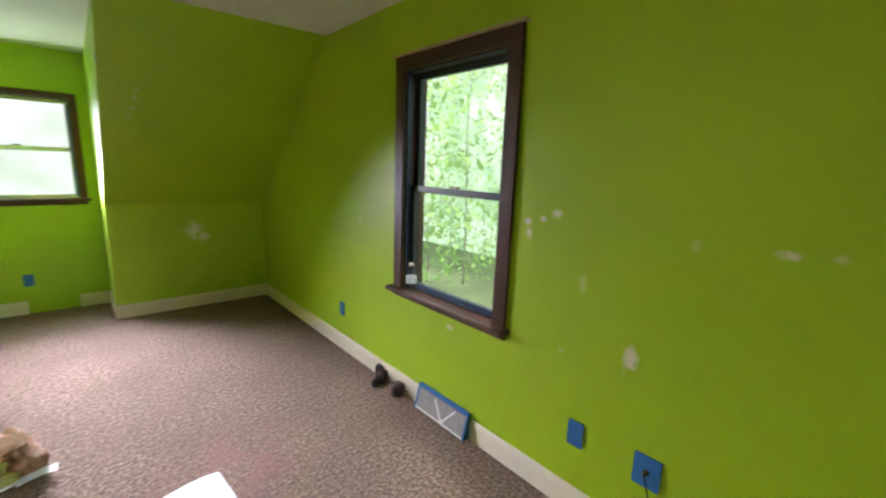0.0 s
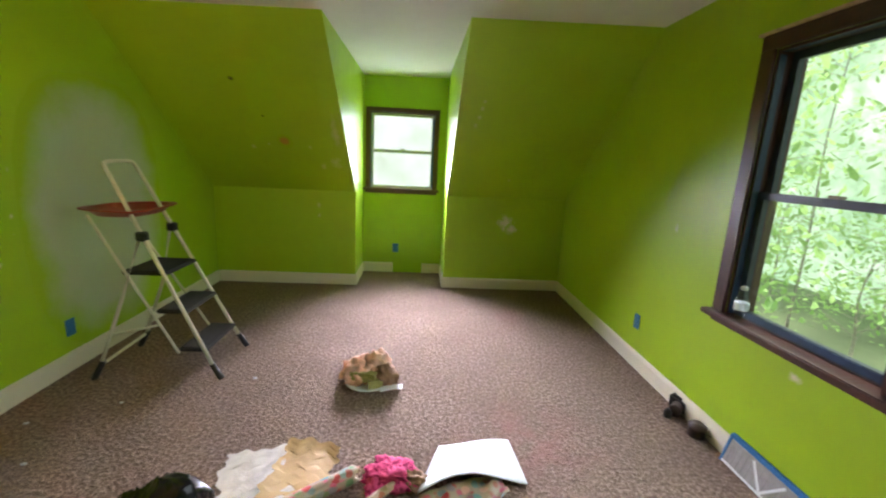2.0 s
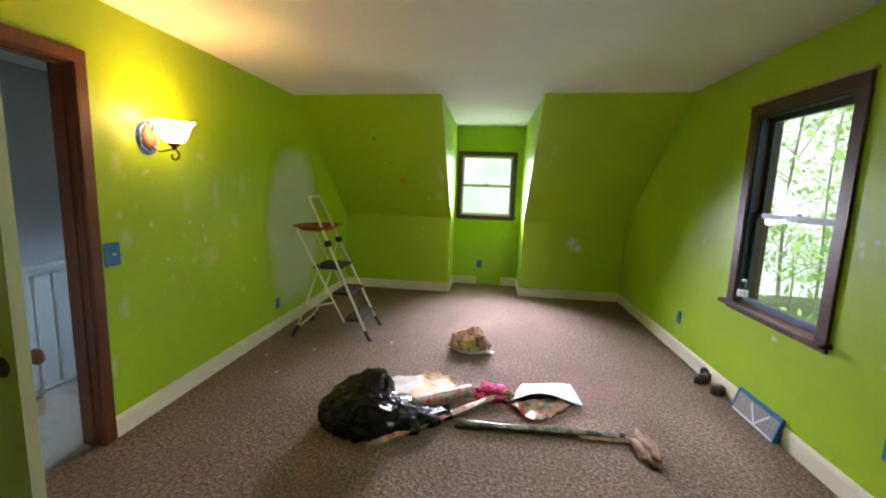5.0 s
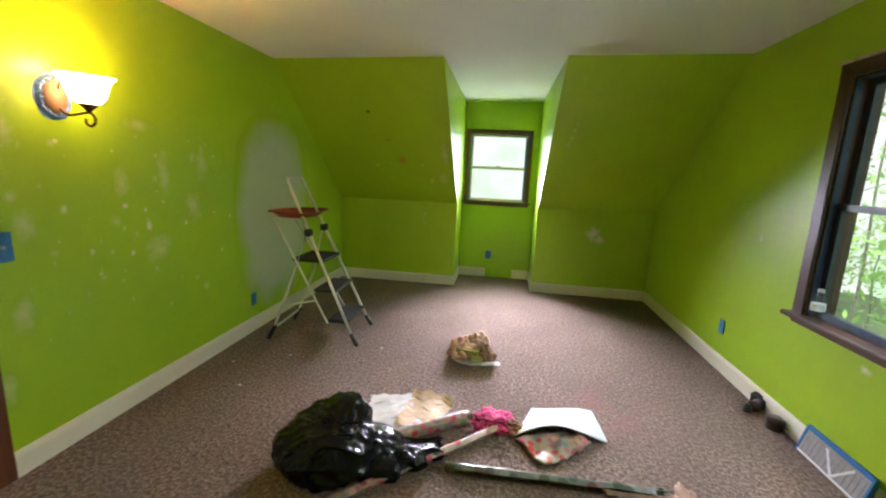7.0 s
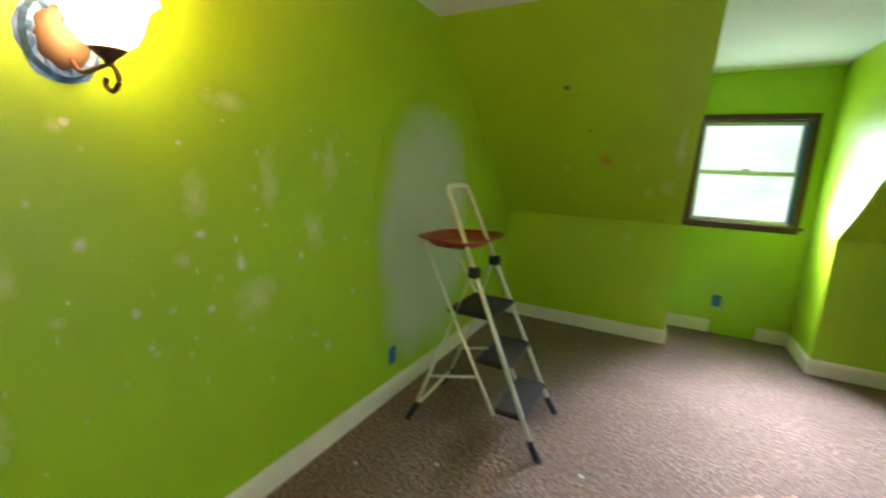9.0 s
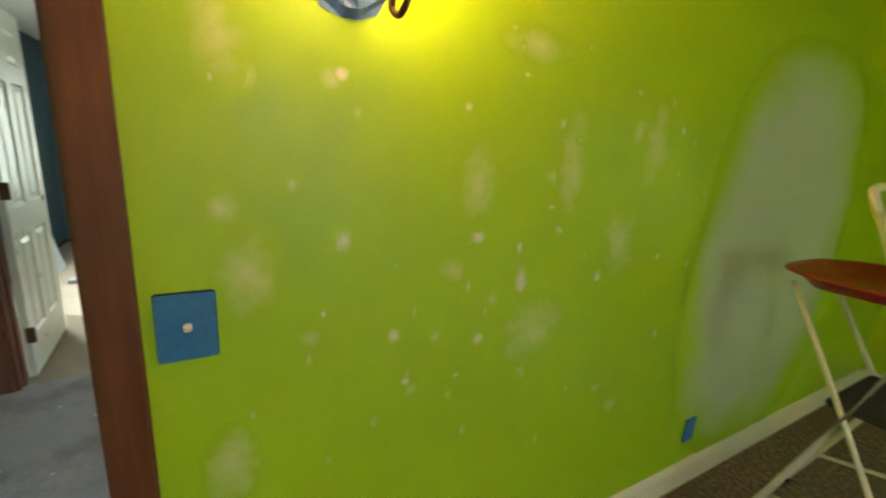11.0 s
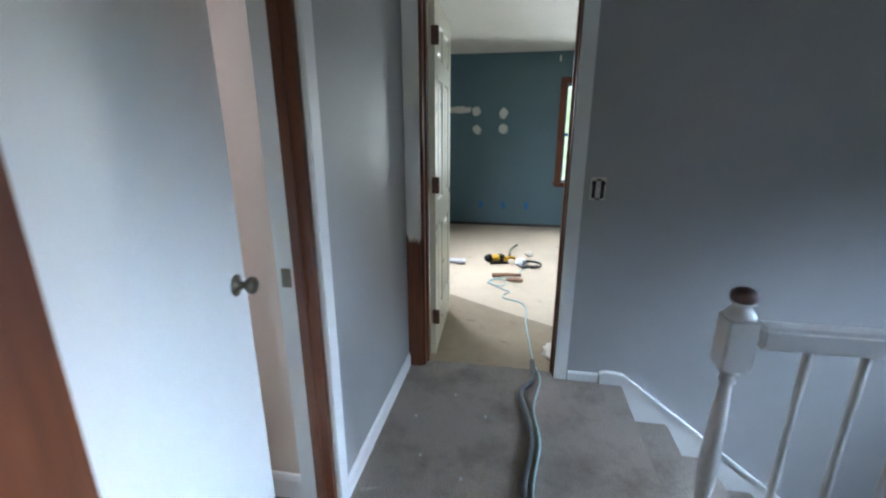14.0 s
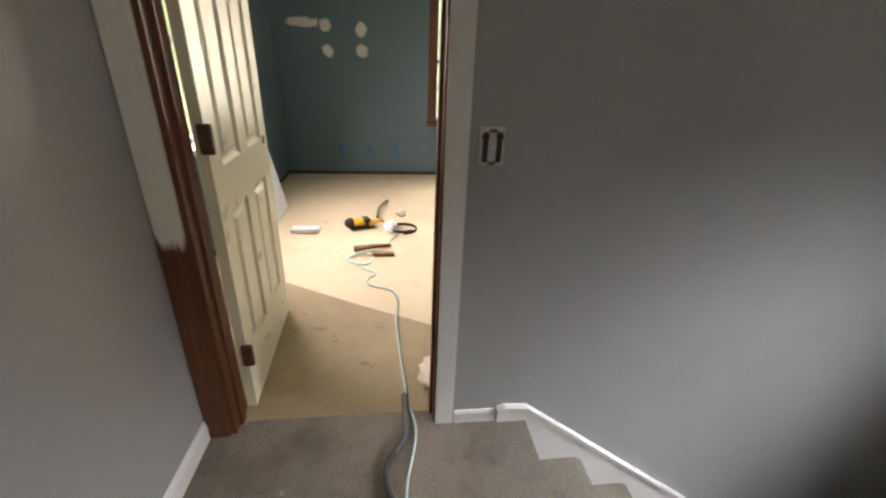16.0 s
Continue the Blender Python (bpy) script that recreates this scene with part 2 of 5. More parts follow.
GREEN = paint("lime_green_paint", (0.345, 0.54, 0.012), 0.42, 0.08, 0.12)
CEILING = paint("ceiling_paint", (0.74, 0.73, 0.69), 0.85, 0.04, 0.35, 60)
GREY = paint("grey_hall_paint", (0.36, 0.37, 0.38), 0.52, 0.06, 0.12)
TEAL = paint("teal_blue_paint", (0.098, 0.170, 0.200), 0.55, 0.08, 0.12)
PINK = paint("pale_pink_paint", (0.70, 0.60, 0.53), 0.6, 0.05)
LOWER = paint("lower_hall_paint", (0.55, 0.54, 0.52), 0.6, 0.06)
CREAM = paint("cream_trim_paint", (0.76, 0.71, 0.57), 0.38, 0.06, 0.08, 60)
WHITE = paint("white_trim_paint", (0.78, 0.79, 0.80), 0.38, 0.05, 0.08, 60)
DOORWHITE = paint("white_door_paint", (0.78, 0.79, 0.78), 0.35, 0.04, 0.08, 60)
DOORCREAM = paint("cream_door_paint", (0.76, 0.69, 0.47), 0.36, 0.05, 0.10, 60)
BANISTER = paint("worn_white_banister_paint", (0.54, 0.54, 0.54), 0.4, 0.08, 0.1, 60, dirt=(0.22, 0.17, 0.13))
BROWN = wood("dark_brown_stained_wood", (0.035, 0.012, 0.007), (0.10, 0.035, 0.018), 0.32)
BROWNX = wood("dark_brown_stained_wood_across", (0.035, 0.012, 0.007), (0.10, 0.035, 0.018), 0.32, along=1)
BROWNW = wood("dark_brown_stained_wood_wide", (0.035, 0.012, 0.007), (0.10, 0.035, 0.018), 0.32, along=0)
REDWOOD = wood("red_brown_stained_casing", (0.085, 0.022, 0.008), (0.20, 0.062, 0.022), 0.36)
PRIMED = wood("half_primed_casing", (0.085, 0.022, 0.008), (0.20, 0.062, 0.022), 0.36, primed=((0.70, 0.70, 0.69), 2, 0.70, 0.86))
SASH = plain("sash_blue_black", (0.020, 0.032, 0.048), 0.4, vary=0.3)
VINYL = plain("pale_sash_vinyl", (0.62, 0.66, 0.68), 0.4, vary=0.06)
GRILLE = plain("dusty_grey_grille", (0.33, 0.31, 0.30), 0.6, vary=0.12)
TAPE = plain("blue_painters_tape", (0.022, 0.155, 0.40), 0.6, vary=0.12, scale=60, relief=0.2)
# same blue tape, with the window reveal's shade put into the colour
TAPEDARK = plain("shaded_navy_tape", (0.014, 0.045, 0.10), 0.5, vary=0.25, scale=30)
CARPET = carpet("beige_shag_carpet", (0.272, 0.190, 0.145), (0.125, 0.085, 0.063), (0.45, 0.332, 0.268), stain=((0.34, 0.17, 0.15), (0.50, 2.25, 0.48)))
HALLCARPET = carpet("grey_hall_carpet", (0.50, 0.435, 0.38), (0.36, 0.31, 0.27), (0.60, 0.53, 0.47), soil=(0.24, 0.195, 0.16), tuft=260, flecks=160.0)
SUBFLOOR = paint("plywood_subfloor", (0.60, 0.50, 0.38), 0.7, 0.10, 0.3, 25, dirt=(0.42, 0.33, 0.23))
# subfloor stains, with the shadow by the doorway darkened into the colour
SOILEDSHADE = paint("soiled_shaded_subfloor", (0.32, 0.25, 0.165), 0.75, 0.25, 0.4, 25, dirt=(0.14, 0.10, 0.06))
BATHFLOOR = paint("dark_vinyl_floor", (0.10, 0.095, 0.09), 0.5, 0.15)
GLASS = glass_mat("window_glass")
BLACKPLASTIC = plain("black_plastic", (0.012, 0.011, 0.011), 0.45, vary=0.4)
BAGBLACK = plain("black_bag_film", (0.005, 0.005, 0.006), 0.25, vary=0.3, scale=5, relief=0.08)
LADDERWHITE = plain("ivory_ladder_enamel", (0.74, 0.70, 0.56), 0.35, vary=0.08)
LADDERSTEP = plain("brown_step_tread", (0.022, 0.018, 0.014), 0.75, vary=0.5, scale=50, relief=0.3)
TRAYRED = paint("red_paint_tray", (0.30, 0.014, 0.012), 0.35, 0.25, 0.15, 40, dirt=(0.70, 0.52, 0.46))
BRONZE = plain("oil_rubbed_bronze", (0.11, 0.05, 0.032), 0.42, 0.4, vary=0.3)
COPPER = plain("copper_backplate", (0.22, 0.13, 0.085), 0.55, 0.2, vary=0.2, scale=10)
NICKEL = plain("brushed_nickel", (0.20, 0.17, 0.135), 0.32, 0.95, vary=0.1)
SHADE = glow("lit_glass_shade", (1.0, 0.58, 0.25), 21.0)
GREENC, TEALC = (0.345, 0.54, 0.012), (0.098, 0.170, 0.200)
SPACKLE = patch_paint("white_filler_patch", (0.74, 0.68, 0.54), GREENC, 0.6, 0.53, 0.86, 0.9, 22.0, 0.88)
SCUFF = patch_paint("pale_scuff", (0.64, 0.66, 0.34), GREENC, 0.5, 0.43, 0.62, 0.9, 18.0, 0.86)
PRIMER = patch_paint("grey_primer_patch", (0.48, 0.55, 0.37), GREENC, 0.7, 0.44, 0.95, 0.22, 3.0, 0.58)
ORANGEMARK = patch_paint("orange_filler_mark", (0.55, 0.22, 0.05), GREENC, 0.8, 0.40, 0.8)
DARKMARK = patch_paint("dark_wall_mark", (0.06, 0.06, 0.03), GREENC, 0.8, 0.45, 0.85)
SPACKLEBLUE = patch_paint("white_filler_on_teal", (0.74, 0.72, 0.66), TEALC, 0.8, 0.52, 0.95)
PAPERWHITE = plain("white_paper", (0.66, 0.68, 0.73), 0.6, vary=0.03)
TAN = plain("tan_paper", (0.56, 0.36, 0.15), 0.55, vary=0.08, scale=8)
KRAFT = plain("crumpled_kraft_paper", (0.28, 0.155, 0.09), 0.7, vary=0.25, scale=25, relief=0.5)
TISSUE = plain("peach_tissue", (0.76, 0.47, 0.34), 0.75, vary=0.25, scale=25, relief=0.5)
SPONGE = plain("olive_green_sponge", (0.36, 0.36, 0.12), 0.85, vary=0.2, scale=60, relief=0.5)
PINKCLOTH = plain("pink_cloth", (0.66, 0.06, 0.20), 0.85, vary=0.2, scale=20, relief=0.4)
FLORAL = print_paper("floral_wrapping_paper", (0.42, 0.32, 0.22), [(0.50, 0.05, 0.05), (0.16, 0.30, 0.12), (0.70, 0.40, 0.30), (0.10, 0.30, 0.28), (0.60, 0.12, 0.18)], 25)
FOIL = print_paper("dark_foil_wrapping", (0.20, 0.21, 0.17), [(0.06, 0.08, 0.05), (0.30, 0.30, 0.27), (0.16, 0.05, 0.05), (0.10, 0.14, 0.09)], 20, 0.25)
HOSEGREY = plain("grey_hose", (0.06, 0.064, 0.07), 0.5, vary=0.2)
CORDBLUE = plain("pale_blue_cord", (0.40, 0.56, 0.58), 0.5, vary=0.1)
YELLOW = plain("yellow_tool_plastic", (0.72, 0.42, 0.02), 0.4, vary=0.1)
DRILLBROWN = plain("dark_drill_housing", (0.045, 0.022, 0.017), 0.4, vary=0.3)
WATER = glass_mat("clear_bottle")
BOARD = plain("white_foam_board", (0.74, 0.80, 0.88), 0.6, vary=0.04)
LEAF = leaf_mat("leaf_green", (0.15, 0.30, 0.08), (0.55, 0.80, 0.32))
BARK = plain("bark", (0.40, 0.37, 0.31), 0.9, vary=0.35, scale=12, relief=0.6)
GRASS = plain("rough_grass", (0.22, 0.27, 0.14), 0.95, vary=0.3, scale=0.6)
WOODSGLOW = distance_mat("glowing_far_woods", [(0.36, (0.24, 0.40, 0.21)), (0.46, (0.40, 0.60, 0.38)), (0.54, (0.52, 0.71, 0.50)), (0.66, (0.78, 0.89, 0.78))], 1.5, 1.7)
HAZEGLOW = distance_mat("glowing_hazy_woods", [(0.34, (0.58, 0.70, 0.54)), (0.46, (0.78, 0.87, 0.80)), (0.56, (0.92, 0.97, 0.99)), (0.66, (1.0, 1.0, 1.0))], 1.1, 0.6)
STICKRED = plain("red_sticker", (0.36, 0.02, 0.035), 0.5, vary=0.15)
STICKTAN = plain("tan_sticker", (0.42, 0.30, 0.14), 0.5, vary=0.3)
STICKBLUE = plain("pale_blue_sticker", (0.40, 0.52, 0.56), 0.5, vary=0.1)
STICKLILAC = plain("lilac_sticker", (0.42, 0.34, 0.42), 0.5, vary=0.25, scale=60)
STICKORANGE = plain("orange_sticker", (0.78, 0.48, 0.14), 0.5, vary=0.1)
STICKYELLOW = plain("yellow_sticker", (0.58, 0.44, 0.05), 0.5, vary=0.2)
DARKINK = plain("dark_ink", (0.015, 0.012, 0.012), 0.6, vary=0.2)
DOORPALE = paint("pale_cream_door_paint", (0.74, 0.71, 0.56), 0.32, 0.05, 0.10, 60)
PALESTRIP = plain("bare_pale_strip", (0.50, 0.38, 0.26), 0.7, vary=0.2)
SPACKLEPLAIN = plain("white_filler", (0.62, 0.61, 0.58), 0.85, vary=0.15, scale=40, relief=0.3)
TAPEPALE = plain("crumpled_pale_tape", (0.09, 0.18, 0.44), 0.5, vary=0.5, scale=22, relief=0.6)
BULB = glow("lit_bulb", (1.0, 0.80, 0.50), 30.0)
PAPERWARM = plain("warm_white_paper", (0.62, 0.57, 0.50), 0.6, vary=0.12, scale=9)
BALLWOOD = plain("rubbed_brown_ball", (0.07, 0.03, 0.022), 0.45, vary=0.5, scale=18)
DARKGAP = plain("dark_wall_gap", (0.06, 0.05, 0.045), 0.9, vary=0.3)
SCONCE_WATTS = 11.0

BAGBLACK.node_tree.nodes["Principled BSDF"].inputs["Specular IOR Level"].default_value = 0.3

# ---- mesh helpers ----


def box(bm, x0, x1, y0, y1, z0, z1, bevel=0.0):
    made = bmesh.ops.create_cube(bm, size=1.0)["verts"]
    for v in made:
        v.co = Vector(((x0 + x1) / 2 + v.co.x * (x1 - x0), (y0 + y1) / 2 + v.co.y * (y1 - y0), (z0 + z1) / 2 + v.co.z * (z1 - z0)))
    if bevel:
        edges = list({e for v in made for e in v.link_edges})
        bmesh.ops.bevel(bm, geom=edges, offset=bevel, segments=2, affect="EDGES", clamp_overlap=True)
    return bm


def boxed(x0, x1, y0, y1, z0, z1, bevel=0.0):
    return box(bmesh.new(), x0, x1, y0, y1, z0, z1, bevel)


def prism(bm, outline, axis, a, b):
    """Extrude a flat outline (pairs) along an axis from a to b."""
    def at(u, v, w):
        return {0: (w, u, v), 1: (u, w, v), 2: (u, v, w)}[axis]
    lo = [bm.verts.new(at(u, v, a)) for u, v in outline]
    hi = [bm.verts.new(at(u, v, b)) for u, v in outline]
    bm.faces.new(lo)
    bm.faces.new(hi[::-1])
    n = len(outline)
    for i in range(n):
        bm.faces.new((lo[i], hi[i], hi[(i + 1) % n], lo[(i + 1) % n]))
    bmesh.ops.recalc_face_normals(bm, faces=bm.faces[:])
    return bm


def tube(bm, pts, r, sides=10, taper=1.0):
    """A round bar along a line of points."""
    pts = [Vector(p) for p in pts]
    rings = []
    for i, p in enumerate(pts):
        d = (pts[min(i + 1, len(pts) - 1)] - pts[max(i - 1, 0)]).normalized()
        up = Vector((0, 0, 1)) if abs(d.z) < 0.95 else Vector((1, 0, 0))
        a = d.cross(up).normalized()
        b = a.cross(d).normalized()
        rr = r * (1 + (taper - 1) * i / max(1, len(pts) - 1))
        rings.append([bm.verts.new(p + a * rr * math.cos(k * math.tau / sides) + b * rr * math.sin(k * math.tau / sides)) for k in range(sides)])
    for r0, r1 in zip(rings, rings[1:]):
        for k in range(sides):
            bm.faces.new((r0[k], r0[(k + 1) % sides], r1[(k + 1) % sides], r1[k]))
    bm.faces.new(rings[0][::-1])
    bm.faces.new(rings[-1])
    bmesh.ops.recalc_face_normals(bm, faces=bm.faces[:])
    return bm


def lathe(bm, profile, center=(0, 0, 0), sides=24, wave=0.0, waves=6):
    """Turn a profile of (radius, height) round the upright axis."""
    rings = []
    top = max(h for _, h in profile)
    for rad, h in profile:
        ring = []
        for k in range(sides):
            a = k * math.tau / sides
            rr = rad * (1 + wave * math.cos(waves * a) * max(0.0, h / top) ** 3) if top > 0 else rad
            ring.append(bm.verts.new((center[0] + rr * math.cos(a), center[1] + rr * math.sin(a), center[2] + h)))
        rings.append(ring)
    for r0, r1 in zip(rings, rings[1:]):
        for k in range(sides):
            bm.faces.new((r0[k], r0[(k + 1) % sides], r1[(k + 1) % sides], r1[k]))
    bm.faces.new(rings[0][::-1])
    bm.faces.new(rings[-1])
    bmesh.ops.recalc_face_normals(bm, faces=bm.faces[:])
    return bm


def smooth(points, steps=6):
    """A curve through the points."""
    p = [Vector(q) for q in points]
    out = []
    for i in range(len(p) - 1):
        a, b, c, d = p[max(i - 1, 0)], p[i], p[i + 1], p[min(i + 2, len(p) - 1)]
        for s in range(steps):
            t = s / steps
            out.append(0.5 * ((2 * b) + (c - a) * t + (2 * a - 5 * b + 4 * c - d) * t * t + (3 * b - a - 3 * c + d) * t ** 3))
    return out + [p[-1]]


def finish(name, bm, mat, soft=False):
    me = bpy.data.meshes.new(name)
    bm.to_mesh(me)
    bm.free()
    if soft:
        for f in me.polygons:
            f.use_smooth = True
    me.materials.append(mat)
    return me


def part(name, bm, mat, parent, label="", soft=False):
    ob = new(name, finish(name, bm, mat, soft))
    ob.parent = parent
    return tagged(ob, label)


def thing(name, label, category, at=(0, 0, 0), group="", rz=0.0):
    ob = new(name)
    ob.empty_display_size = 0.05
    ob.matrix_world = pose(*at, 0, 0, rz)
    return tagged(ob, label, category, group)


def single(name, bm, mat, label, category, group="", soft=False):
    return tagged(new(name, finish(name, bm, mat, soft)), label, category, group)


def structure(name, bm, mat, label="", soft=False):
    return tagged(new(name, finish(name, bm, mat, soft)), label, name.split("_")[0], "", "structure")


def wall_x(name, x0, x1, y0, y1, z0, z1, mat, label, holes=()):
    """A wall across x with holes (ya, yb, za, zb), in order along y."""
    bm = bmesh.new()
    y = y0
    for ya, yb, za, zb in holes:
        box(bm, x0, x1, y, ya, z0, z1)
        if za > z0:
            box(bm, x0, x1, ya, yb, z0, za)
        box(bm, x0, x1, ya, yb, zb, z1)
        y = yb
    box(bm, x0, x1, y, y1, z0, z1)
    return structure(name, bm, mat, label)


def wall_y(name, y0, y1, x0, x1, z0, z1, mat, label, holes=()):
    bm = bmesh.new()
    x = x0
    for xa, xb, za, zb in holes:
        box(bm, x, xa, y0, y1, z0, z1)
        if za > z0:
            box(bm, xa, xb, y0, y1, z0, za)
        box(bm, xa, xb, y0, y1, zb, z1)
        x = xb
    box(bm, x, x1, y0, y1, z0, z1)
    return structure(name, bm, mat, label)


# ---- the plan ----
WX, EX = -2.41, 1.54          # bedroom west and east walls
SY, KY = -2.40, 5.00          # bedroom south wall, knee wall
RY, KZ, CZ = 3.39, 1.08, 2.44  # slope meets ceiling at RY; knee height; ceiling height
DL, DR, DY = -0.862, 0.158, 5.62  # dormer cheeks and back wall
HX, HS = -4.41, 0.13          # hall west wall, hall south wall
FX, BS, BN = -8.35, -0.43, 3.20  # work room far wall, south wall, north wall
SAG = 0.018                   # fall of the bedroom ceiling, metres per metre
STAIR = 1.34                  # top nosing of the stairs

# bedroom
wall_east = wall_x("wall_east", EX, EX + 0.16, SY, DY + 0.1, -0.1, 2.6, GREEN, "lime green painted wall with window and filler patches", [(1.50, 2.36, 0.70, 2.09)])
wall_west = wall_x("wall_west", WX - 0.06, WX, SY, KY + 0.1, -0.1, 2.6, GREEN, "lime green painted wall with many filler dabs and a grey primed area", [(0.19, 1.02, -0.1, 2.06)])
wall_y("wall_south", SY - 0.12, SY, WX - 0.06, EX + 0.16, -0.1, 2.6, GREEN, "plain lime green painted wall")
wall_knee_1 = wall_y("wall_knee_1", KY, KY + 0.1, WX, DL - 0.08, -0.1, KZ, GREEN, "low lime green knee wall under the sloped ceiling")
wall_knee_2 = wall_y("wall_knee_2", KY, KY + 0.1, DR + 0.08, EX, -0.1, KZ, GREEN, "low lime green knee wall with a large filler patch")
SLOPE = [(KY, KZ), (RY, CZ), (RY + 0.09, CZ + 0.06), (KY + 0.1, KZ + 0.06)]
wall_slope_1 = structure("wall_slope_1", prism(bmesh.new(), SLOPE, 0, WX, DL - 0.08), GREEN, "sloped lime green wall with orange and dark marks")
wall_slope_2 = structure("wall_slope_2", prism(bmesh.new(), SLOPE, 0, DR + 0.08, EX), GREEN, "sloped lime green wall with small nicks")
CHEEK = [(KY, -0.1), (DY, -0.1), (DY, CZ), (RY, CZ), (KY, KZ)]
structure("wall_dormer_cheek_1", prism(bmesh.new(), CHEEK, 0, DL - 0.08, DL), GREEN, "lime green dormer side wall catching window light")
structure("wall_dormer_cheek_2", prism(bmesh.new(), CHEEK, 0, DR, DR + 0.08), GREEN, "lime green dormer side wall catching window light")
wall_y("wall_dormer_back", DY, DY + 0.14, DL - 0.08, DR + 0.08, -0.1, 2.6, GREEN, "lime green dormer wall with a small window", [(-0.80, 0.03, 1.08, 2.05)])
bm = bmesh.new()
box(bm, WX, EX, SY, RY + 0.001, CZ, CZ + 0.1)
box(bm, DL - 0.08, DR + 0.08, RY + 0.001, DY, CZ, CZ + 0.1)
structure("ceiling_bedroom", bm, CEILING, "off-white painted ceiling running into the dormer")
bm = bmesh.new()
box(bm, WX - 0.06, EX, SY, KY, -0.12, 0.0)
box(bm, DL, DR, KY, DY, -0.12, 0.0)
structure("floor_bedroom", bm, CARPET, "beige shag carpet with a faint pink stain")



def settle(ob):
    """The old ceiling sags a little towards the west."""
    for v in ob.data.vertices:
        if v.co.z > 2.3:
            v.co.z += SAG * (v.co.x + 0.35)


for ob in list(scene.objects):
    if ob.name.startswith(("wall_slope", "wall_dormer_cheek", "ceiling_bedroom")):
        settle(ob)

# hall
structure("floor_hall", box(boxed(HX, WX - 0.06, HS, STAIR, -0.16, 0.0), -3.33, WX - 0.06, STAIR, 4.0, -0.16, 0.0), HALLCARPET, "worn grey-brown hall carpet")
wall_x("wall_hall_east", WX - 0.12, WX - 0.06, HS - 0.12, 4.0, -0.1, 2.6, GREY, "grey painted hall wall", [(0.19, 1.02, -0.1, 2.06)])
wall_hall_west = wall_x("wall_hall_west", HX - 0.06, HX, HS, 4.0, -2.7, 2.6, GREY, "grey painted wall above the stairs", [(0.21, 0.99, -0.02, 2.05)])
wall_y("wall_hall_south", HS - 0.12, HS, HX, WX - 0.12, -0.1, 2.6, GREY, "grey painted hall wall with a doorway", [(-3.36, -2.62, -0.1, 2.05)])
wall_y("wall_hall_north", 4.0, 4.14, HX - 0.06, WX - 0.06, -2.7, 2.6, GREY, "grey painted stairwell wall with an added, unseen window", [(-3.70, -2.70, 1.15, 2.05)])
structure("ceiling_hall", boxed(HX, WX - 0.12, HS, 4.0, 2.42, 2.52), CEILING, "off-white hall ceiling")
wall_x("wall_stairs_east", -3.40, -3.33, STAIR + 0.02, 4.0, -2.7, -0.16, LOWER, "pale wall beside the lower stairs")
structure("floor_lower", boxed(HX, -3.33, STAIR, 4.0, -2.72, -2.62), HALLCARPET, "carpeted lower landing")

structure("floor_workroom_threshold", boxed(HX - 0.06, HX, 0.23, 0.97, -0.019, -0.001), HALLCARPET, "grey-brown carpet edge in the work room doorway")

# bathroom beyond the ajar door
structure("floor_bathroom", boxed(-3.42, WX - 0.12, -1.6, HS - 0.06, -0.12, -0.012), BATHFLOOR, "dark vinyl bathroom floor")
wall_x("wall_bathroom_west", -3.48, -3.42, -1.6, HS - 0.12, -0.1, 2.6, PINK, "pale pink painted bathroom wall")
wall_x("wall_bathroom_east", WX - 0.18, WX - 0.121, -1.6, HS - 0.12, -0.1, 2.6, PINK, "pale pink painted bathroom wall")
wall_y("wall_bathroom_south", -1.72, -1.6, -3.48, WX - 0.12, -0.1, 2.6, PINK, "pale pink painted bathroom wall", [(-3.2, -2.8, 1.1, 2.0)])
structure("ceiling_bathroom", boxed(-3.42, WX - 0.18, -1.6, HS - 0.12, 2.42, 2.52), CEILING, "off-white bathroom ceiling")

# work room
wall_x("wall_workroom_east", HX - 0.12, HX - 0.06, BS, BN, -0.1, 2.6, TEAL, "teal blue painted wall", [(0.21, 0.99, -0.1, 2.05)])
wall_workroom_west = wall_x("wall_workroom_west", FX - 0.14, FX, BS, BN, -0.1, 2.6, TEAL, "teal blue wall with four filler patches and a taped window", [(1.27, 1.93, 0.62, 1.99)])
wall_y("wall_workroom_south", BS - 0.14, BS, FX - 0.14, HX - 0.06, -0.1, 2.6, TEAL, "teal blue painted wall with a window", [(-6.75, -5.85, 0.75, 2.0)])
wall_y("wall_workroom_north", BN, BN + 0.12, FX - 0.14, HX - 0.06, -0.1, 2.6, TEAL, "teal blue painted wall")
structure("ceiling_workroom", boxed(FX, HX - 0.12, BS, BN, 2.35, 2.45), CEILING, "off-white work room ceiling")
structure("floor_workroom", boxed(FX, HX - 0.06, BS, BN, -0.12, -0.008), SUBFLOOR, "bare plywood subfloor with stains")

# stairs, carpeted, going down beside the wall
for i in range(1, 11):
    y0 = STAIR + 0.245 * (i - 1)
    bm = boxed(HX + 0.045, -3.40, y0 - 0.02, y0 + 0.255, -0.19 * i - 0.15, -0.19 * i, 0.014)
    structure("stair_tread_%d" % i, bm, HALLCARPET, "worn grey-brown carpeted stair tread")

# ---- trim ----


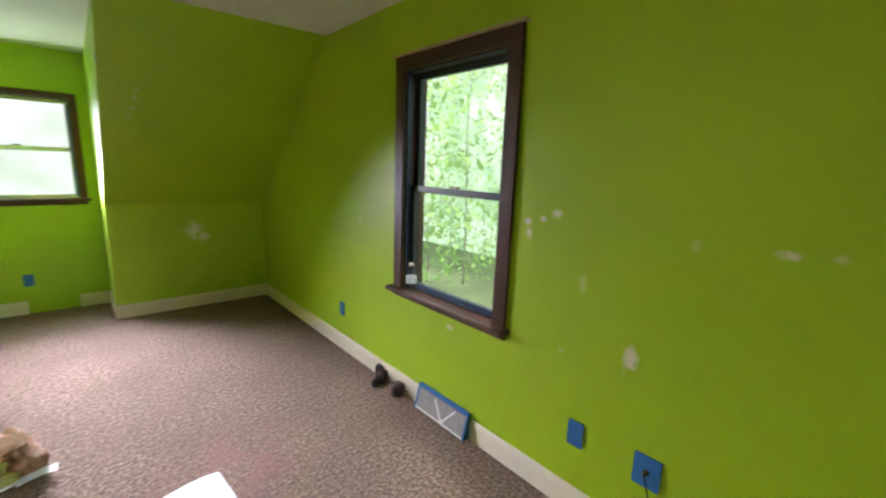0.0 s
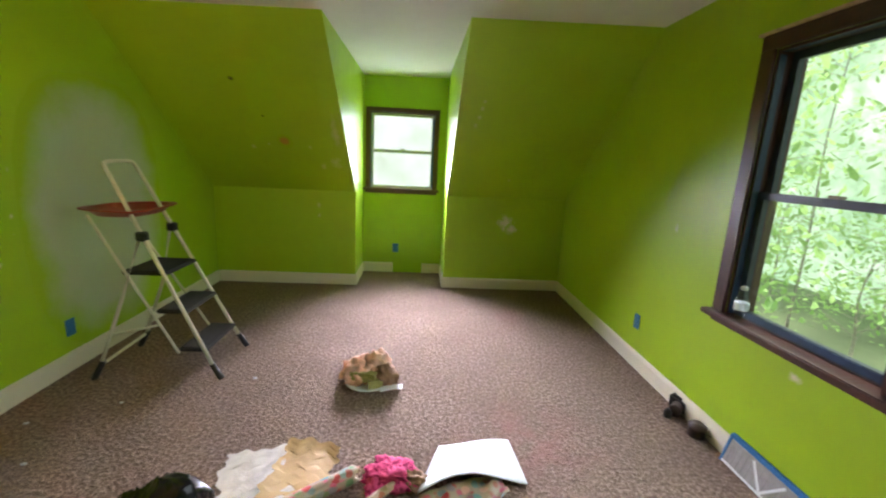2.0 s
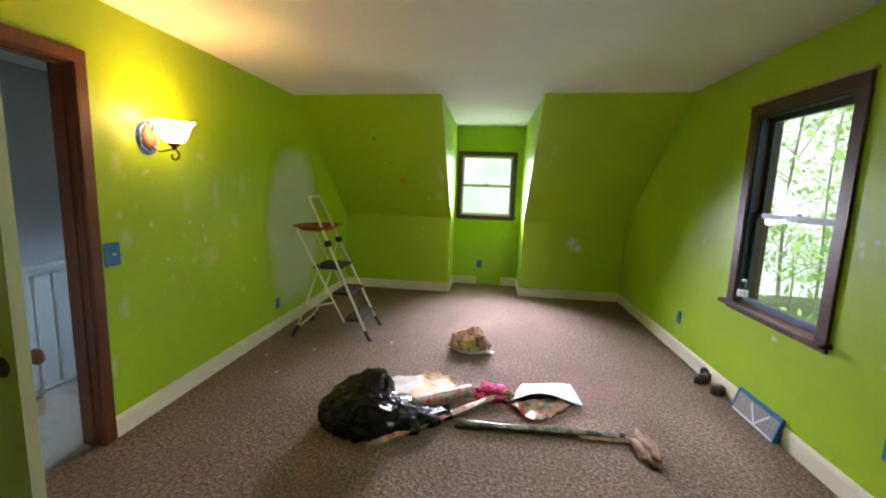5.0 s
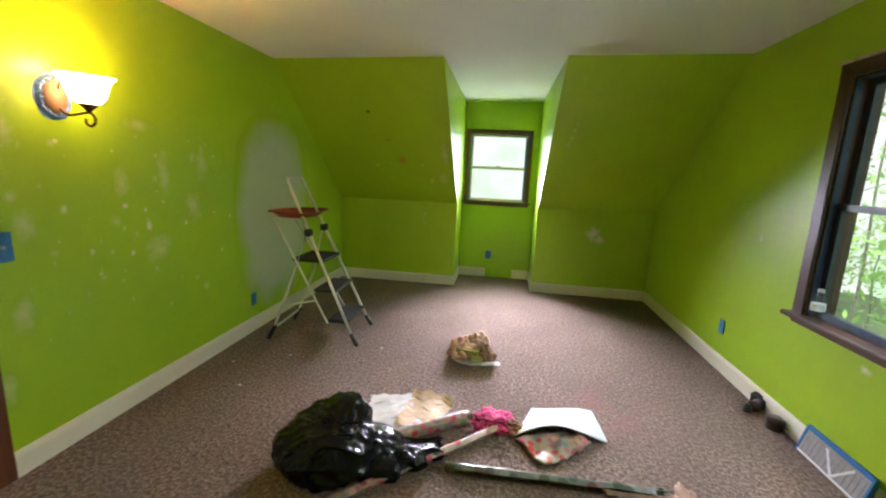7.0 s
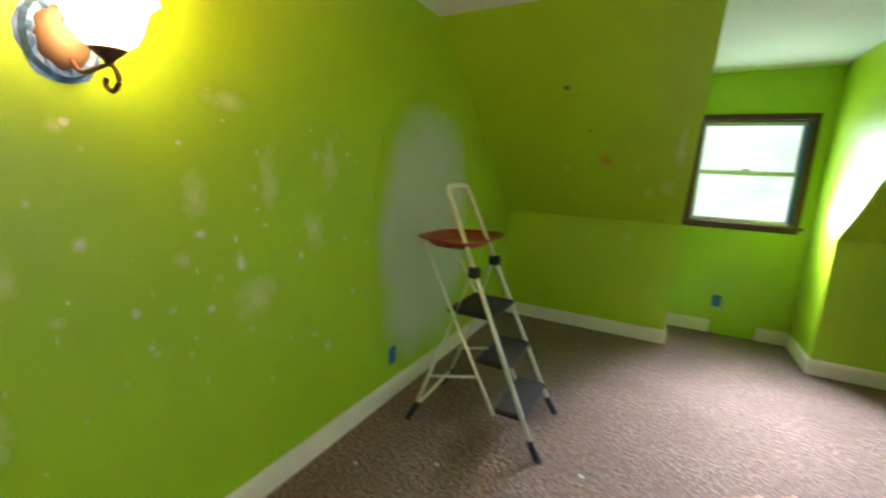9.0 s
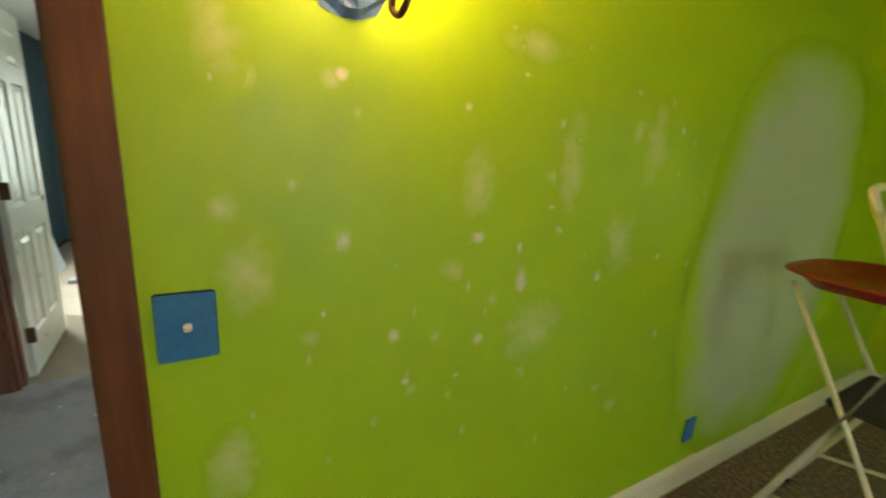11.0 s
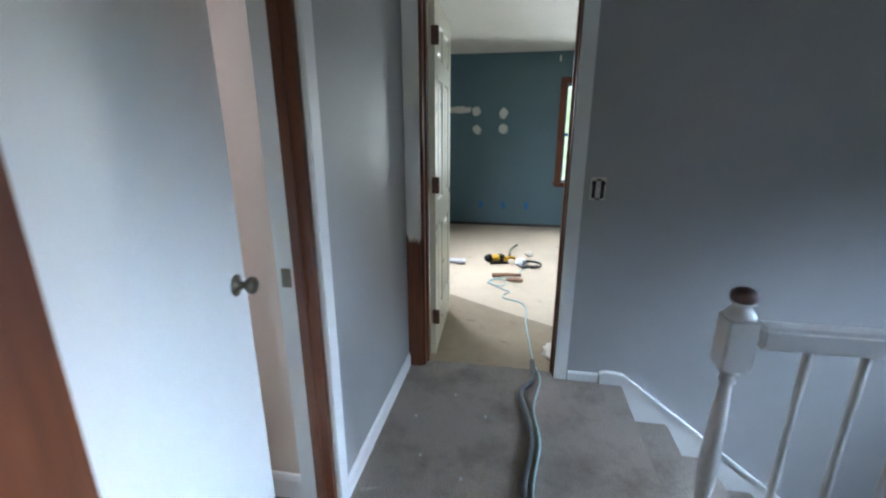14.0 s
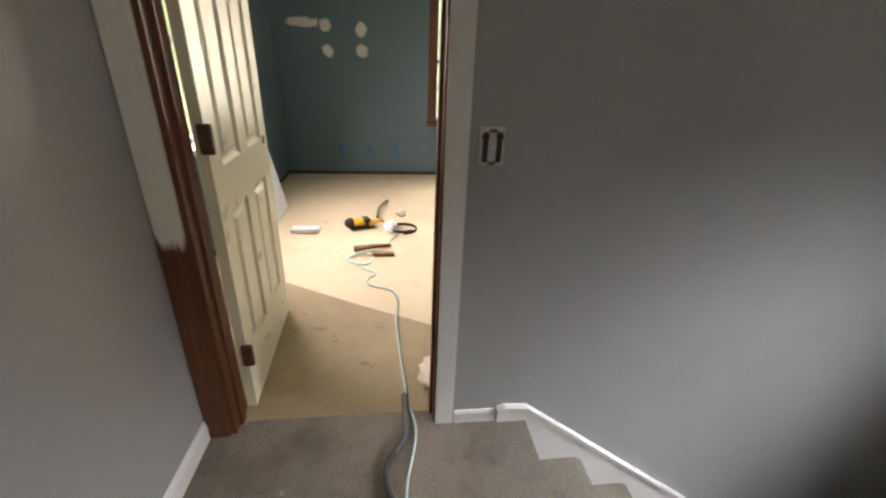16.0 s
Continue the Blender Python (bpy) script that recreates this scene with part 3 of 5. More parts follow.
def run_board(name, p0, p1, inward, h, t, mat, label, z0=0.0):
    """A skirting board along a wall, with an eased top."""
    p0, p1 = Vector((*p0, 0)), Vector((*p1, 0))
    d = (p1 - p0)
    n = Vector((*inward, 0))
    bm = bmesh.new()
    prof = [(0, z0), (t, z0), (t, z0 + h * 0.78), (t * 0.72, z0 + h * 0.9), (t * 0.35, z0 + h), (0, z0 + h)]
    a = [bm.verts.new(p0 + n * u + Vector((0, 0, v))) for u, v in prof]
    b = [bm.verts.new(p1 + n * u + Vector((0, 0, v))) for u, v in prof]
    bm.faces.new(a)
    bm.faces.new(b[::-1])
    for i in range(len(prof)):
        j = (i + 1) % len(prof)
        bm.faces.new((a[i], b[i], b[j], a[j]))
    bmesh.ops.recalc_face_normals(bm, faces=bm.faces[:])
    return tagged(new(name, finish(name, bm, mat)), label, "baseboard", "", "structure")


CB = "cream painted baseboard along the carpet"
for p0, p1, n in (((WX, 1.077), (WX, KY - 0.015), (1, 0)), ((WX, SY), (WX, 0.133), (1, 0)),
                  ((WX + 0.015, KY), (DL + 0.015, KY), (0, -1)), ((DR - 0.015, KY), (EX - 0.015, KY), (0, -1)),
                  ((DL, KY), (DL, DY - 0.015), (1, 0)), ((DR, KY), (DR, DY - 0.015), (-1, 0)),
                  ((DL + 0.016, DY), (-0.47, DY), (0, -1)), ((-0.09, DY), (DR - 0.016, DY), (0, -1)),
                  ((EX, SY), (EX, 1.655), (-1, 0)), ((EX, 2.105), (EX, KY), (-1, 0)), ((WX + 0.015, SY), (EX - 0.015, SY), (0, 1))):
    run_board("baseboard", p0, p1, n, 0.126, 0.014, CREAM, CB)
WB = "white painted hall baseboard"
run_board("baseboard", (HX + 0.018, HS), (-3.435, HS), (0, 1), 0.085, 0.013, WHITE, WB)
run_board("baseboard", (HX, 1.052), (HX, 1.215), (1, 0), 0.055, 0.013, WHITE, WB)
run_board("baseboard", (-3.42, -1.6), (-3.42, HS - 0.125), (1, 0), 0.11, 0.014, WHITE, "white painted bathroom baseboard", -0.012)
run_board("baseboard", (WX - 0.12, 1.09), (WX - 0.12, 4.0), (-1, 0), 0.085, 0.013, WHITE, WB)
bm = prism(bmesh.new(), [(1.222, -0.20), (1.222, 0.050), (1.255, 0.062), (1.335, 0.055), (4.0, -1.96), (4.0, -2.38)], 0, HX, HX + 0.022)
structure("trim_stair_skirt", bm, WHITE, "white painted skirt board following the stairs")
structure("trim_skirt_cap", prism(bmesh.new(), [(1.222, 0.052), (1.255, 0.064), (1.335, 0.057), (4.0, -1.958), (4.0, -1.945), (1.342, 0.069), (1.25, 0.076), (1.218, 0.064)], 0, HX, HX + 0.030), WHITE, "white rounded cap moulding on the skirt board")
structure("trim_skirt_gap", boxed(HX, HX + 0.017, 1.2152, 1.2218, 0.0, 0.055), plain("bare_gap", (0.28, 0.26, 0.23), 0.8), "bare gap between baseboard and skirt board")


def opening_x(name, x_in, x_out, ya, yb, top, jamb, sides, label):
    """Jamb lining and casings of a doorway in a wall across x. sides: (face x, way, left, right, head material)."""
    bm = bmesh.new()
    a, b = min(x_in, x_out), max(x_in, x_out)
    box(bm, a, b, ya, ya + 0.02, 0, top)
    box(bm, a, b, yb - 0.02, yb, 0, top)
    box(bm, a, b, ya + 0.02, yb - 0.02, top - 0.02, top)
    mid = (a + b) / 2
    box(bm, mid - 0.018, mid + 0.018, ya + 0.02, ya + 0.031, 0, top - 0.02)
    box(bm, mid - 0.018, mid + 0.018, yb - 0.031, yb - 0.02, 0, top - 0.02)
    box(bm, mid - 0.018, mid + 0.018, ya + 0.031, yb - 0.031, top - 0.031, top - 0.02)
    frame_ob = structure(name, bm, jamb, label)
    for face, way, ml, mr, mh in sides:
        x1 = face + way * 0.017
        lo, hi = min(face, x1), max(face, x1)
        left = 0.077 if ml is PRIMED else 0.055
        for nm, y0, y1, z0, z1, m in (("casing", ya - left, ya + 0.004 if ml is PRIMED else ya + 0.014, 0, top - 0.014, ml), ("casing", yb - 0.014, yb + 0.055, 0, top - 0.014, mr), ("head_casing", ya - left, yb + 0.055, top - 0.014, top + 0.055, mh)):
            part(nm, boxed(lo, hi, y0, y1, z0, z1, 0.004), m, frame_ob)
    return frame_ob


opening_x("door_frame_bedroom", WX, WX - 0.12, 0.19, 1.02, 2.06, REDWOOD, [(WX, 1, REDWOOD, REDWOOD, REDWOOD), (WX - 0.12, -1, REDWOOD, REDWOOD, REDWOOD)], "red-brown stained bedroom door frame")
opening_x("door_frame_workroom", HX, HX - 0.12, 0.21, 0.99, 2.05, REDWOOD, [(HX, 1, PRIMED, WHITE, WHITE), (HX - 0.12, -1, REDWOOD, REDWOOD, REDWOOD)], "stained work room door frame, casing partly primed white")
bm = bmesh.new()
for x0, x1, z0, z1 in ((-3.36, -3.34, 0, 2.05), (-2.64, -2.62, 0, 2.05), (-3.34, -2.64, 2.03, 2.05)):
    box(bm, x0, x1, HS - 0.12, HS, z0, z1)
frame_bath = structure("door_frame_bathroom", bm, REDWOOD, "red-brown stained bathroom door frame with white casing")
part("inner_jamb", boxed(-3.341, -3.336, HS - 0.12, HS - 0.062, 0, 2.028), WHITE, frame_bath, "white painted inner half of the jamb")
part("door_stop", boxed(-3.34, -3.328, HS - 0.06, HS - 0.03, 0, 2.03), REDWOOD, frame_bath)
part("strike_plate", boxed(-3.3362, -3.3335, HS - 0.105, HS - 0.075, 0.90, 0.96), NICKEL, frame_bath)
part("casing", boxed(-3.43, -3.362, HS, HS + 0.017, 0, 2.045, 0.004), WHITE, frame_bath)
part("casing", boxed(-2.618, -2.55, HS, HS + 0.017, 0, 2.045, 0.004), REDWOOD, frame_bath)
part("head_casing", boxed(-3.43, -2.55, HS, HS + 0.017, 2.045, 2.115, 0.004), WHITE, frame_bath)
part("carpet_strip", boxed(-3.34, -2.64, HS - 0.075, HS - 0.05, -0.012, 0.006, 0.004), NICKEL, frame_bath)
structure("floor_bathroom_threshold", boxed(-3.34, -2.64, HS - 0.05, HS, -0.12, 0.0), HALLCARPET, "grey-brown carpet reaching into the doorway")

# ---- doors ----


def knob(parent, x, y, z, way, mat=NICKEL, name="door_knob"):
    bm = bmesh.new()
    lathe(bm, [(0.032, 0.0), (0.032, 0.004), (0.013, 0.008), (0.011, 0.026), (0.021, 0.034), (0.027, 0.046), (0.024, 0.056), (0.012, 0.061)], sides=20)
    bmesh.ops.rotate(bm, verts=bm.verts, matrix=Euler((radians(-90 * way), 0, 0)).to_matrix())
    bmesh.ops.translate(bm, verts=bm.verts, vec=(x, y, z))
    part(name, bm, mat, parent, "", True)


def panel_door(name, w, h, mat, label, at, rz, t=0.035):
    """Six-panel door; x runs from the hinge, faces at plus and minus t/2."""
    door = thing(name, label, "door", at, "", rz)
    s, m = 0.105, 0.10
    half = (w - 2 * s - m) / 2
    rows = [(0.24, 0.80), (0.96, 1.63), (1.73, h - 0.11)]
    bm = bmesh.new()
    box(bm, 0, s, -t / 2, t / 2, 0.012, h)
    box(bm, w - s, w, -t / 2, t / 2, 0.012, h)
    z = 0.012
    for a, b in rows + [(h, h)]:
        box(bm, s, w - s, -t / 2, t / 2, z, a)
        if b > a:
            box(bm, s + half, s + half + m, -t / 2, t / 2, a, b)
        z = b
    part("door_leaf", bm, mat, door)
    for a, b in rows:
        for x0 in (s, s + half + m):
            bm = bmesh.new()
            # moulded slope down to the recess, then the raised field
            for way in (-1, 1):
                def ring(inset, y):
                    return [bm.verts.new((x, way * y, z)) for x, z in ((x0 + inset, a + inset), (x0 + half - inset, a + inset), (x0 + half - inset, b - inset), (x0 + inset, b - inset))]
                rs = [ring(0.0, t / 2), ring(0.014, t / 2 - 0.010), ring(0.024, t / 2 - 0.010), ring(0.046, t / 2 - 0.002)]
                for r0, r1 in zip(rs, rs[1:]):
                    for k in range(4):
                        bm.faces.new((r0[k], r0[(k + 1) % 4], r1[(k + 1) % 4], r1[k]))
                bm.faces.new(rs[-1])
            bmesh.ops.recalc_face_normals(bm, faces=bm.faces[:])
            part("door_panel", bm, mat, door)
    return door


bedroom_door = panel_door("door_bedroom", 0.755, 2.02, DOORCREAM, "cream six-panel bedroom door standing open, stickered and scuffed", (WX + 0.006, 0.231, 0), -11)
knob(bedroom_door, 0.69, 0.0175, 0.93, 1, BRONZE)
knob(bedroom_door, 0.69, -0.0175, 0.93, -1, BRONZE)
FY = 0.0185


def disc(bm, x, z, rx, rz_, y, n=20, thick=0.001):
    prism(bm, [(x + rx * math.cos(k * math.tau / n), z + rz_ * math.sin(k * math.tau / n)) for k in range(n)], 1, y, y + thick)
    return bm


part("sticker", disc(bmesh.new(), 0.045, 1.585, 0.030, 0.036, FY), STICKBLUE, bedroom_door, "round pale blue sticker")
part("sticker", disc(bmesh.new(), 0.045, 1.585, 0.020, 0.025, FY + 0.001), PAPERWHITE, bedroom_door, "white centre of the round sticker")
part("sticker", disc(bmesh.new(), 0.047, 1.510, 0.020, 0.025, FY), STICKLILAC, bedroom_door, "round lilac sticker")
part("sticker", disc(bmesh.new(), 0.052, 1.385, 0.028, 0.026, FY), STICKORANGE, bedroom_door, "round orange sticker with dark lettering")
bm = bmesh.new()
for k in range(4):
    box(bm, 0.037 + 0.009 * k, 0.040 + 0.009 * k, FY + 0.001, FY + 0.002, 1.374, 1.396)
part("lettering", bm, DARKINK, bedroom_door, "dark unreadable letters")
bm = prism(bmesh.new(), [(0.165, 1.425), (0.180, 1.435), (0.198, 1.430), (0.202, 1.465), (0.185, 1.460), (0.172, 1.462), (0.150, 1.472), (0.148, 1.440)], 1, FY, FY + 0.001)
part("sticker", bm, STICKRED, bedroom_door, "small red bow-shaped sticker")
part("sticker", prism(bmesh.new(), [(0.188, 1.432), (0.215, 1.440), (0.222, 1.455), (0.200, 1.452)], 1, FY, FY + 0.001), STICKTAN, bedroom_door, "torn tan sticker scrap")
mid = [(Vector((0.235, 1.290)) * (1 - t) ** 2 + Vector((0.218, 1.362)) * 2 * t * (1 - t) + Vector((0.155, 1.390)) * t * t) for t in (k / 8 for k in range(9))]
nor = [Vector((-(mid[min(k + 1, 8)] - mid[max(k - 1, 0)]).y, (mid[min(k + 1, 8)] - mid[max(k - 1, 0)]).x)).normalized() for k in range(9)]
part("sticker", prism(bmesh.new(), [tuple(a + b * 0.0145) for a, b in zip(mid, nor)] + [tuple(a - b * 0.0145) for a, b in zip(mid[::-1], nor[::-1])], 1, FY, FY + 0.001), STICKRED, bedroom_door, "curved dark red banner sticker")
bm = bmesh.new()
for k in range(1, 8):
    c, n_ = mid[k], nor[k]
    t_ = Vector((n_.y, -n_.x))
    prism(bm, [tuple(c + n_ * 0.009 + t_ * 0.0016), tuple(c + n_ * 0.009 - t_ * 0.0008), tuple(c - n_ * 0.007 - t_ * 0.0012), tuple(c - n_ * 0.008 + t_ * 0.0012)], 1, FY + 0.001, FY + 0.002)
part("lettering", bm, DOORCREAM, bedroom_door, "pale unreadable letters")
bm = bmesh.new()
prism(bm, [(0.145, 1.545), (0.225, 1.600), (0.232, 1.592), (0.16, 1.530)], 1, FY, FY + 0.001)
prism(bm, [(0.165, 1.515), (0.222, 1.545), (0.215, 1.575), (0.160, 1.545)], 1, FY + 0.001, FY + 0.002)
part("sticker", bm, STICKTAN, bedroom_door, "torn brown and tan broom-like sticker")
bm = bmesh.new()
for x0, z0, x1, z1 in ((0.150, 1.548, 0.226, 1.594), (0.158, 1.540, 0.205, 1.566), (0.170, 1.526, 0.212, 1.549), (0.186, 1.556, 0.190, 1.520), (0.203, 1.566, 0.210, 1.544)):
    prism(bm, [(x0, z0), (x1, z1), (x1 + 0.002, z1 - 0.005), (x0 + 0.002, z0 - 0.005)], 1, FY + 0.002, FY + 0.003)
part("lettering", bm, DARKINK, bedroom_door, "dark printed strokes")
bm = bmesh.new()
for k in range(5):
    box(bm, 0.285 + 0.026 * k, 0.300 + 0.026 * k, FY + 0.001, FY + 0.002, 0.716, 0.738 + 0.004 * (k % 2))
part("lettering", bm, DARKINK, bedroom_door, "dark unreadable letters")
part("sticker", prism(bmesh.new(), [(0.262, 0.70), (0.42, 0.70), (0.42, 0.765), (0.33, 0.795), (0.268, 0.802)], 1, FY, FY + 0.001), STICKYELLOW, bedroom_door, "half-torn yellow sticker")
part("sticker", prism(bmesh.new(), [(0.270, 0.803), (0.33, 0.796), (0.42, 0.766), (0.42, 0.785), (0.32, 0.815), (0.272, 0.830)], 1, FY, FY + 0.001), DARKINK, bedroom_door, "black torn sticker edge")
rng = random.Random(4)
for k in range(16):
    part("chip", disc(bmesh.new(), rng.uniform(0.02, 0.60), rng.uniform(0.5, 1.6), 0.0025, 0.0035, FY, 8), STICKTAN, bedroom_door, "brown paint chip")
for z in (0.25, 1.0, 1.8):
    part("hinge", boxed(-0.008, 0.006, -0.024, 0.006, z, z + 0.09, 0.003), BRONZE, bedroom_door)

bath_door = thing("door_bathroom", "plain white flush bathroom door standing ajar", "door", (-2.643, 0.055, 0), "", 180 + 12.2)
part("door_leaf", boxed(0, 0.70, 0.0, 0.035, 0.008, 2.02, 0.002), DOORWHITE, bath_door)
knob(bath_door, 0.635, 0.0, 0.925, -1)
knob(bath_door, 0.635, 0.035, 0.925, 1)
part("latch_plate", boxed(0.6995, 0.7015, 0.006, 0.029, 0.895, 0.955), NICKEL, bath_door)

work_door = panel_door("door_workroom", 0.72, 2.02, DOORPALE, "pale cream six-panel work room door standing open", (HX - 0.125, 0.252, 0), 182.5)
part("knob_hole", disc(bmesh.new(), 0.66, 0.95, 0.02, 0.02, -0.0195), DARKINK, work_door, "dark empty knob hole")
for z in (0.22, 1.02, 1.78):
    part("hinge", boxed(-0.014, 0.004, -0.040, 0.0, z, z + 0.09, 0.003), BRONZE, work_door)

# ---- windows ----


def window(name, label, m, w, h, glass_x, rails, casing, head, sash, trimmat, trimmat2, stool=0.05, tape=(), reveal=0.09, cap=None):
    """Double-hung window. Local x along the wall, y outward, z up from the sill; w, h: opening. rails: meeting rail height, stile width."""
    win = new(name)
    win.matrix_world = m
    tagged(win, label, "window", "", "structure")
    meet, st = rails
    c = casing
    part("side_casing", boxed(-c, 0.0, -0.02, 0.0, 0.0, h, 0.004), trimmat, win)
    part("side_casing", boxed(w, w + c, -0.02, 0.0, 0.0, h, 0.004), trimmat, win)
    part("head_casing", boxed(-c, w + c, -0.022, 0.0, h, h + head, 0.004), trimmat2, win)
    part("window_sill", boxed(-c - 0.025, w + c + 0.025, -0.02 - stool, 0.04, -0.028, 0.0, 0.006), trimmat2, win)
    part("apron", boxed(-c, w + c, -0.018, 0.0, -0.028 - 0.035, -0.028, 0.004), trimmat2, win)
    if cap:
        part("head_cap", boxed(-c - 0.018, w + c + 0.018, -0.034, 0.0, h + head, h + head + 0.014, 0.003), cap, win, "unpainted pale strip along the casing top")
    bm = bmesh.new()
    d = reveal + 0.06
    box(bm, 0.0, 0.012, 0.0, d, 0.0, h)
    box(bm, w - 0.012, w, 0.0, d, 0.0, h)
    box(bm, 0.012, w - 0.012, 0.0, d, h - 0.012, h)
    box(bm, 0.012, w - 0.012, 0.04, d, -0.02, 0.004)
    part("window_jamb", bm, trimmat, win)
    for nm, z0, z1, y in (("lower_sash", 0.004, meet + 0.02, glass_x), ("upper_sash", meet - 0.02, h - 0.012, glass_x + 0.03)):
        bm = bmesh.new()
        lo, hi = (st * 1.1, 0.035) if nm == "lower_sash" else (0.035, st)
        box(bm, 0.012, 0.012 + st, y - 0.014, y + 0.014, z0, z1)
        box(bm, w - 0.012 - st, w - 0.012, y - 0.014, y + 0.014, z0, z1)
        box(bm, 0.012 + st, w - 0.012 - st, y - 0.014, y + 0.014, z0, z0 + lo)
        box(bm, 0.012 + st, w - 0.012 - st, y - 0.014, y + 0.014, z1 - hi, z1)
        sash_ob = part(nm, bm, sash, win)
        pane = part("pane", boxed(0.012 + st, w - 0.012 - st, y - 0.002, y + 0.002, z0 + lo, z1 - hi), GLASS, sash_ob)
        pane.visible_shadow = False
    part("sash_lock", boxed(w / 2 - 0.03, w / 2 + 0.03, glass_x - 0.012, glass_x + 0.02, meet + 0.02, meet + 0.034, 0.003), NICKEL, win)
    for x0, x1, y0, y1, z0, z1 in tape:
        part("masking_tape", boxed(x0, x1, y0, y1, z0, z1), TAPEDARK if name == "window_1" else TAPE, win, "blue painter's tape")
    return win


# on the east wall local x runs to the south
win_e = window("window_1", "dark brown stained double-hung window with blue-taped sashes", pose(EX, 2.335, 0.735, 0, 0, -90), 0.80, 1.345, 0.055, (0.645, 0.038), 0.085, 0.075, SASH, BROWN, BROWNX, cap=PALESTRIP,
               tape=((0.0125, 0.0145, 0.004, 0.036, 0.01, 1.32), (0.7855, 0.7875, 0.004, 0.036, 0.01, 1.32), (0.02, 0.78, 0.004, 0.034, 1.331, 1.3325), (0.05, 0.75, 0.036, 0.0405, 0.012, 0.042)))
win_d = window("window_2", "small brown framed double-hung dormer window with pale sashes", pose(-0.785, DY, 1.095, 0, 0, 0), 0.80, 0.925, 0.06, (0.46, 0.028), 0.052, 0.05, VINYL, BROWN, BROWNW, stool=0.03,
               tape=((0.0125, 0.0145, 0.004, 0.04, 0.01, 0.90), (0.7855, 0.7875, 0.004, 0.04, 0.01, 0.90), (0.772, 0.786, 0.0415, 0.0455, 0.02, 0.88)))
win_w = window("window_3", "red-brown framed work room window edged with blue tape", pose(FX, 1.31, 0.645, 0, 0, 90), 0.58, 1.31, 0.05, (0.65, 0.02), 0.075, 0.075, TAPE, REDWOOD, REDWOOD, stool=0.02)
win_s = window("window_4", "plain white framed work room window", pose(-5.85, BS, 0.76, 0, 0, 180), 0.90, 1.23, 0.05, (0.6, 0.035), 0.06, 0.06, VINYL, WHITE, WHITE)
# out of view; added as an opening for the hall's lamps
win_h = window("window_5", "plain white framed stairwell window, unseen, added for the hall lamps", pose(-3.69, 4.0, 1.17, 0, 0, 0), 0.98, 0.87, 0.05, (0.43, 0.035), 0.06, 0.06, VINYL, WHITE, WHITE)
# unseen window, added to go with the bathroom lamp
win_b = window("window_6", "plain white framed bathroom window, unseen, added to light the room", pose(-2.80, -1.6, 1.11, 0, 0, 180), 0.40, 0.88, 0.05, (0.44, 0.03), 0.05, 0.05, VINYL, WHITE, WHITE)

# ---- wall dabs, outlets, vents ----


DABS = [0]


def dab(parent, wall, a, z, ra, rz_, mat, name="filler_patch", tilt=0.0, square=1.0):
    """A dab on a wall. wall: 'W', 'E' (a is y), 'N' (a is x), or 'S' for the slope (a is x, z height on it)."""
    bm = bmesh.new()
    uv = bm.loops.layers.uv.new("UVMap")
    ct, sn = math.cos(tilt), math.sin(tilt)
    DABS[0] += 1
    lift = 0.0006 + 0.00003 * DABS[0]
    vs = []
    for k in range(20):
        c, s = math.cos(k * math.tau / 20), math.sin(k * math.tau / 20)
        cq, sq = math.copysign(abs(c) ** square, c), math.copysign(abs(s) ** square, s)
        u, v = ra * (cq * ct - sq * sn), rz_ * (cq * sn + sq * ct)
        if wall == "W":
            co = (WX + lift, a + u, z + v)
        elif wall == "E":
            co = (EX - lift, a + u, z + v)
        elif wall == "N":
            co = (a + u, KY - lift, z + v)
        elif wall == "B":
            co = (FX + lift - 0.004, a + u, z + v)
        elif wall == "D":
            co = (a + u, DY - 0.0025, z + v)
        else:
            zz = z + v * 0.62
            yy = KY - (zz - KZ) * (KY - RY) / (CZ + SAG * (a + u + 0.35) - KZ)
            co = (a + u, yy - 0.7 * lift, zz - 0.7 * lift)
        vs.append((bm.verts.new(co), (0.5 + 0.5 * c, 0.5 + 0.5 * s)))
    f = bm.faces.new([v for v, _ in vs])
    for loop, (_, t) in zip(f.loops, vs):
        loop[uv].uv = t
    return part(name, bm, mat, parent)


W_DABS = [(1.43, 1.21), (1.77, 1.20), (2.04, 1.21), (2.03, 1.49), (1.70, 1.12), (1.92, 1.07), (1.55, 0.97), (1.36, 1.00), (1.79, 0.92), (1.83, 1.03),
          (1.25, 1.51), (1.41, 1.52), (1.86, 1.67), (1.97, 1.67), (2.44, 1.58), (2.31, 1.49), (2.37, 1.35), (1.27, 1.18), (2.38, 0.56), (2.29, 0.65),
          (1.78, 1.37), (2.22, 1.05), (2.57, 0.80), (2.00, 1.35), (1.21, 1.28), (1.66, 0.95), (1.60, 0.82), (1.95, 0.80)]
rng = random.Random(7)
for i, (y, z) in enumerate(W_DABS):
    r = rng.uniform(0.022, 0.038)
    dab(wall_west, "W", y, z, r * rng.uniform(0.7, 1.5), r * rng.uniform(0.7, 1.4), SPACKLE if i in (0, 1, 2, 3, 5, 6, 8, 21, 22) else SCUFF, tilt=rng.uniform(-0.6, 0.6))
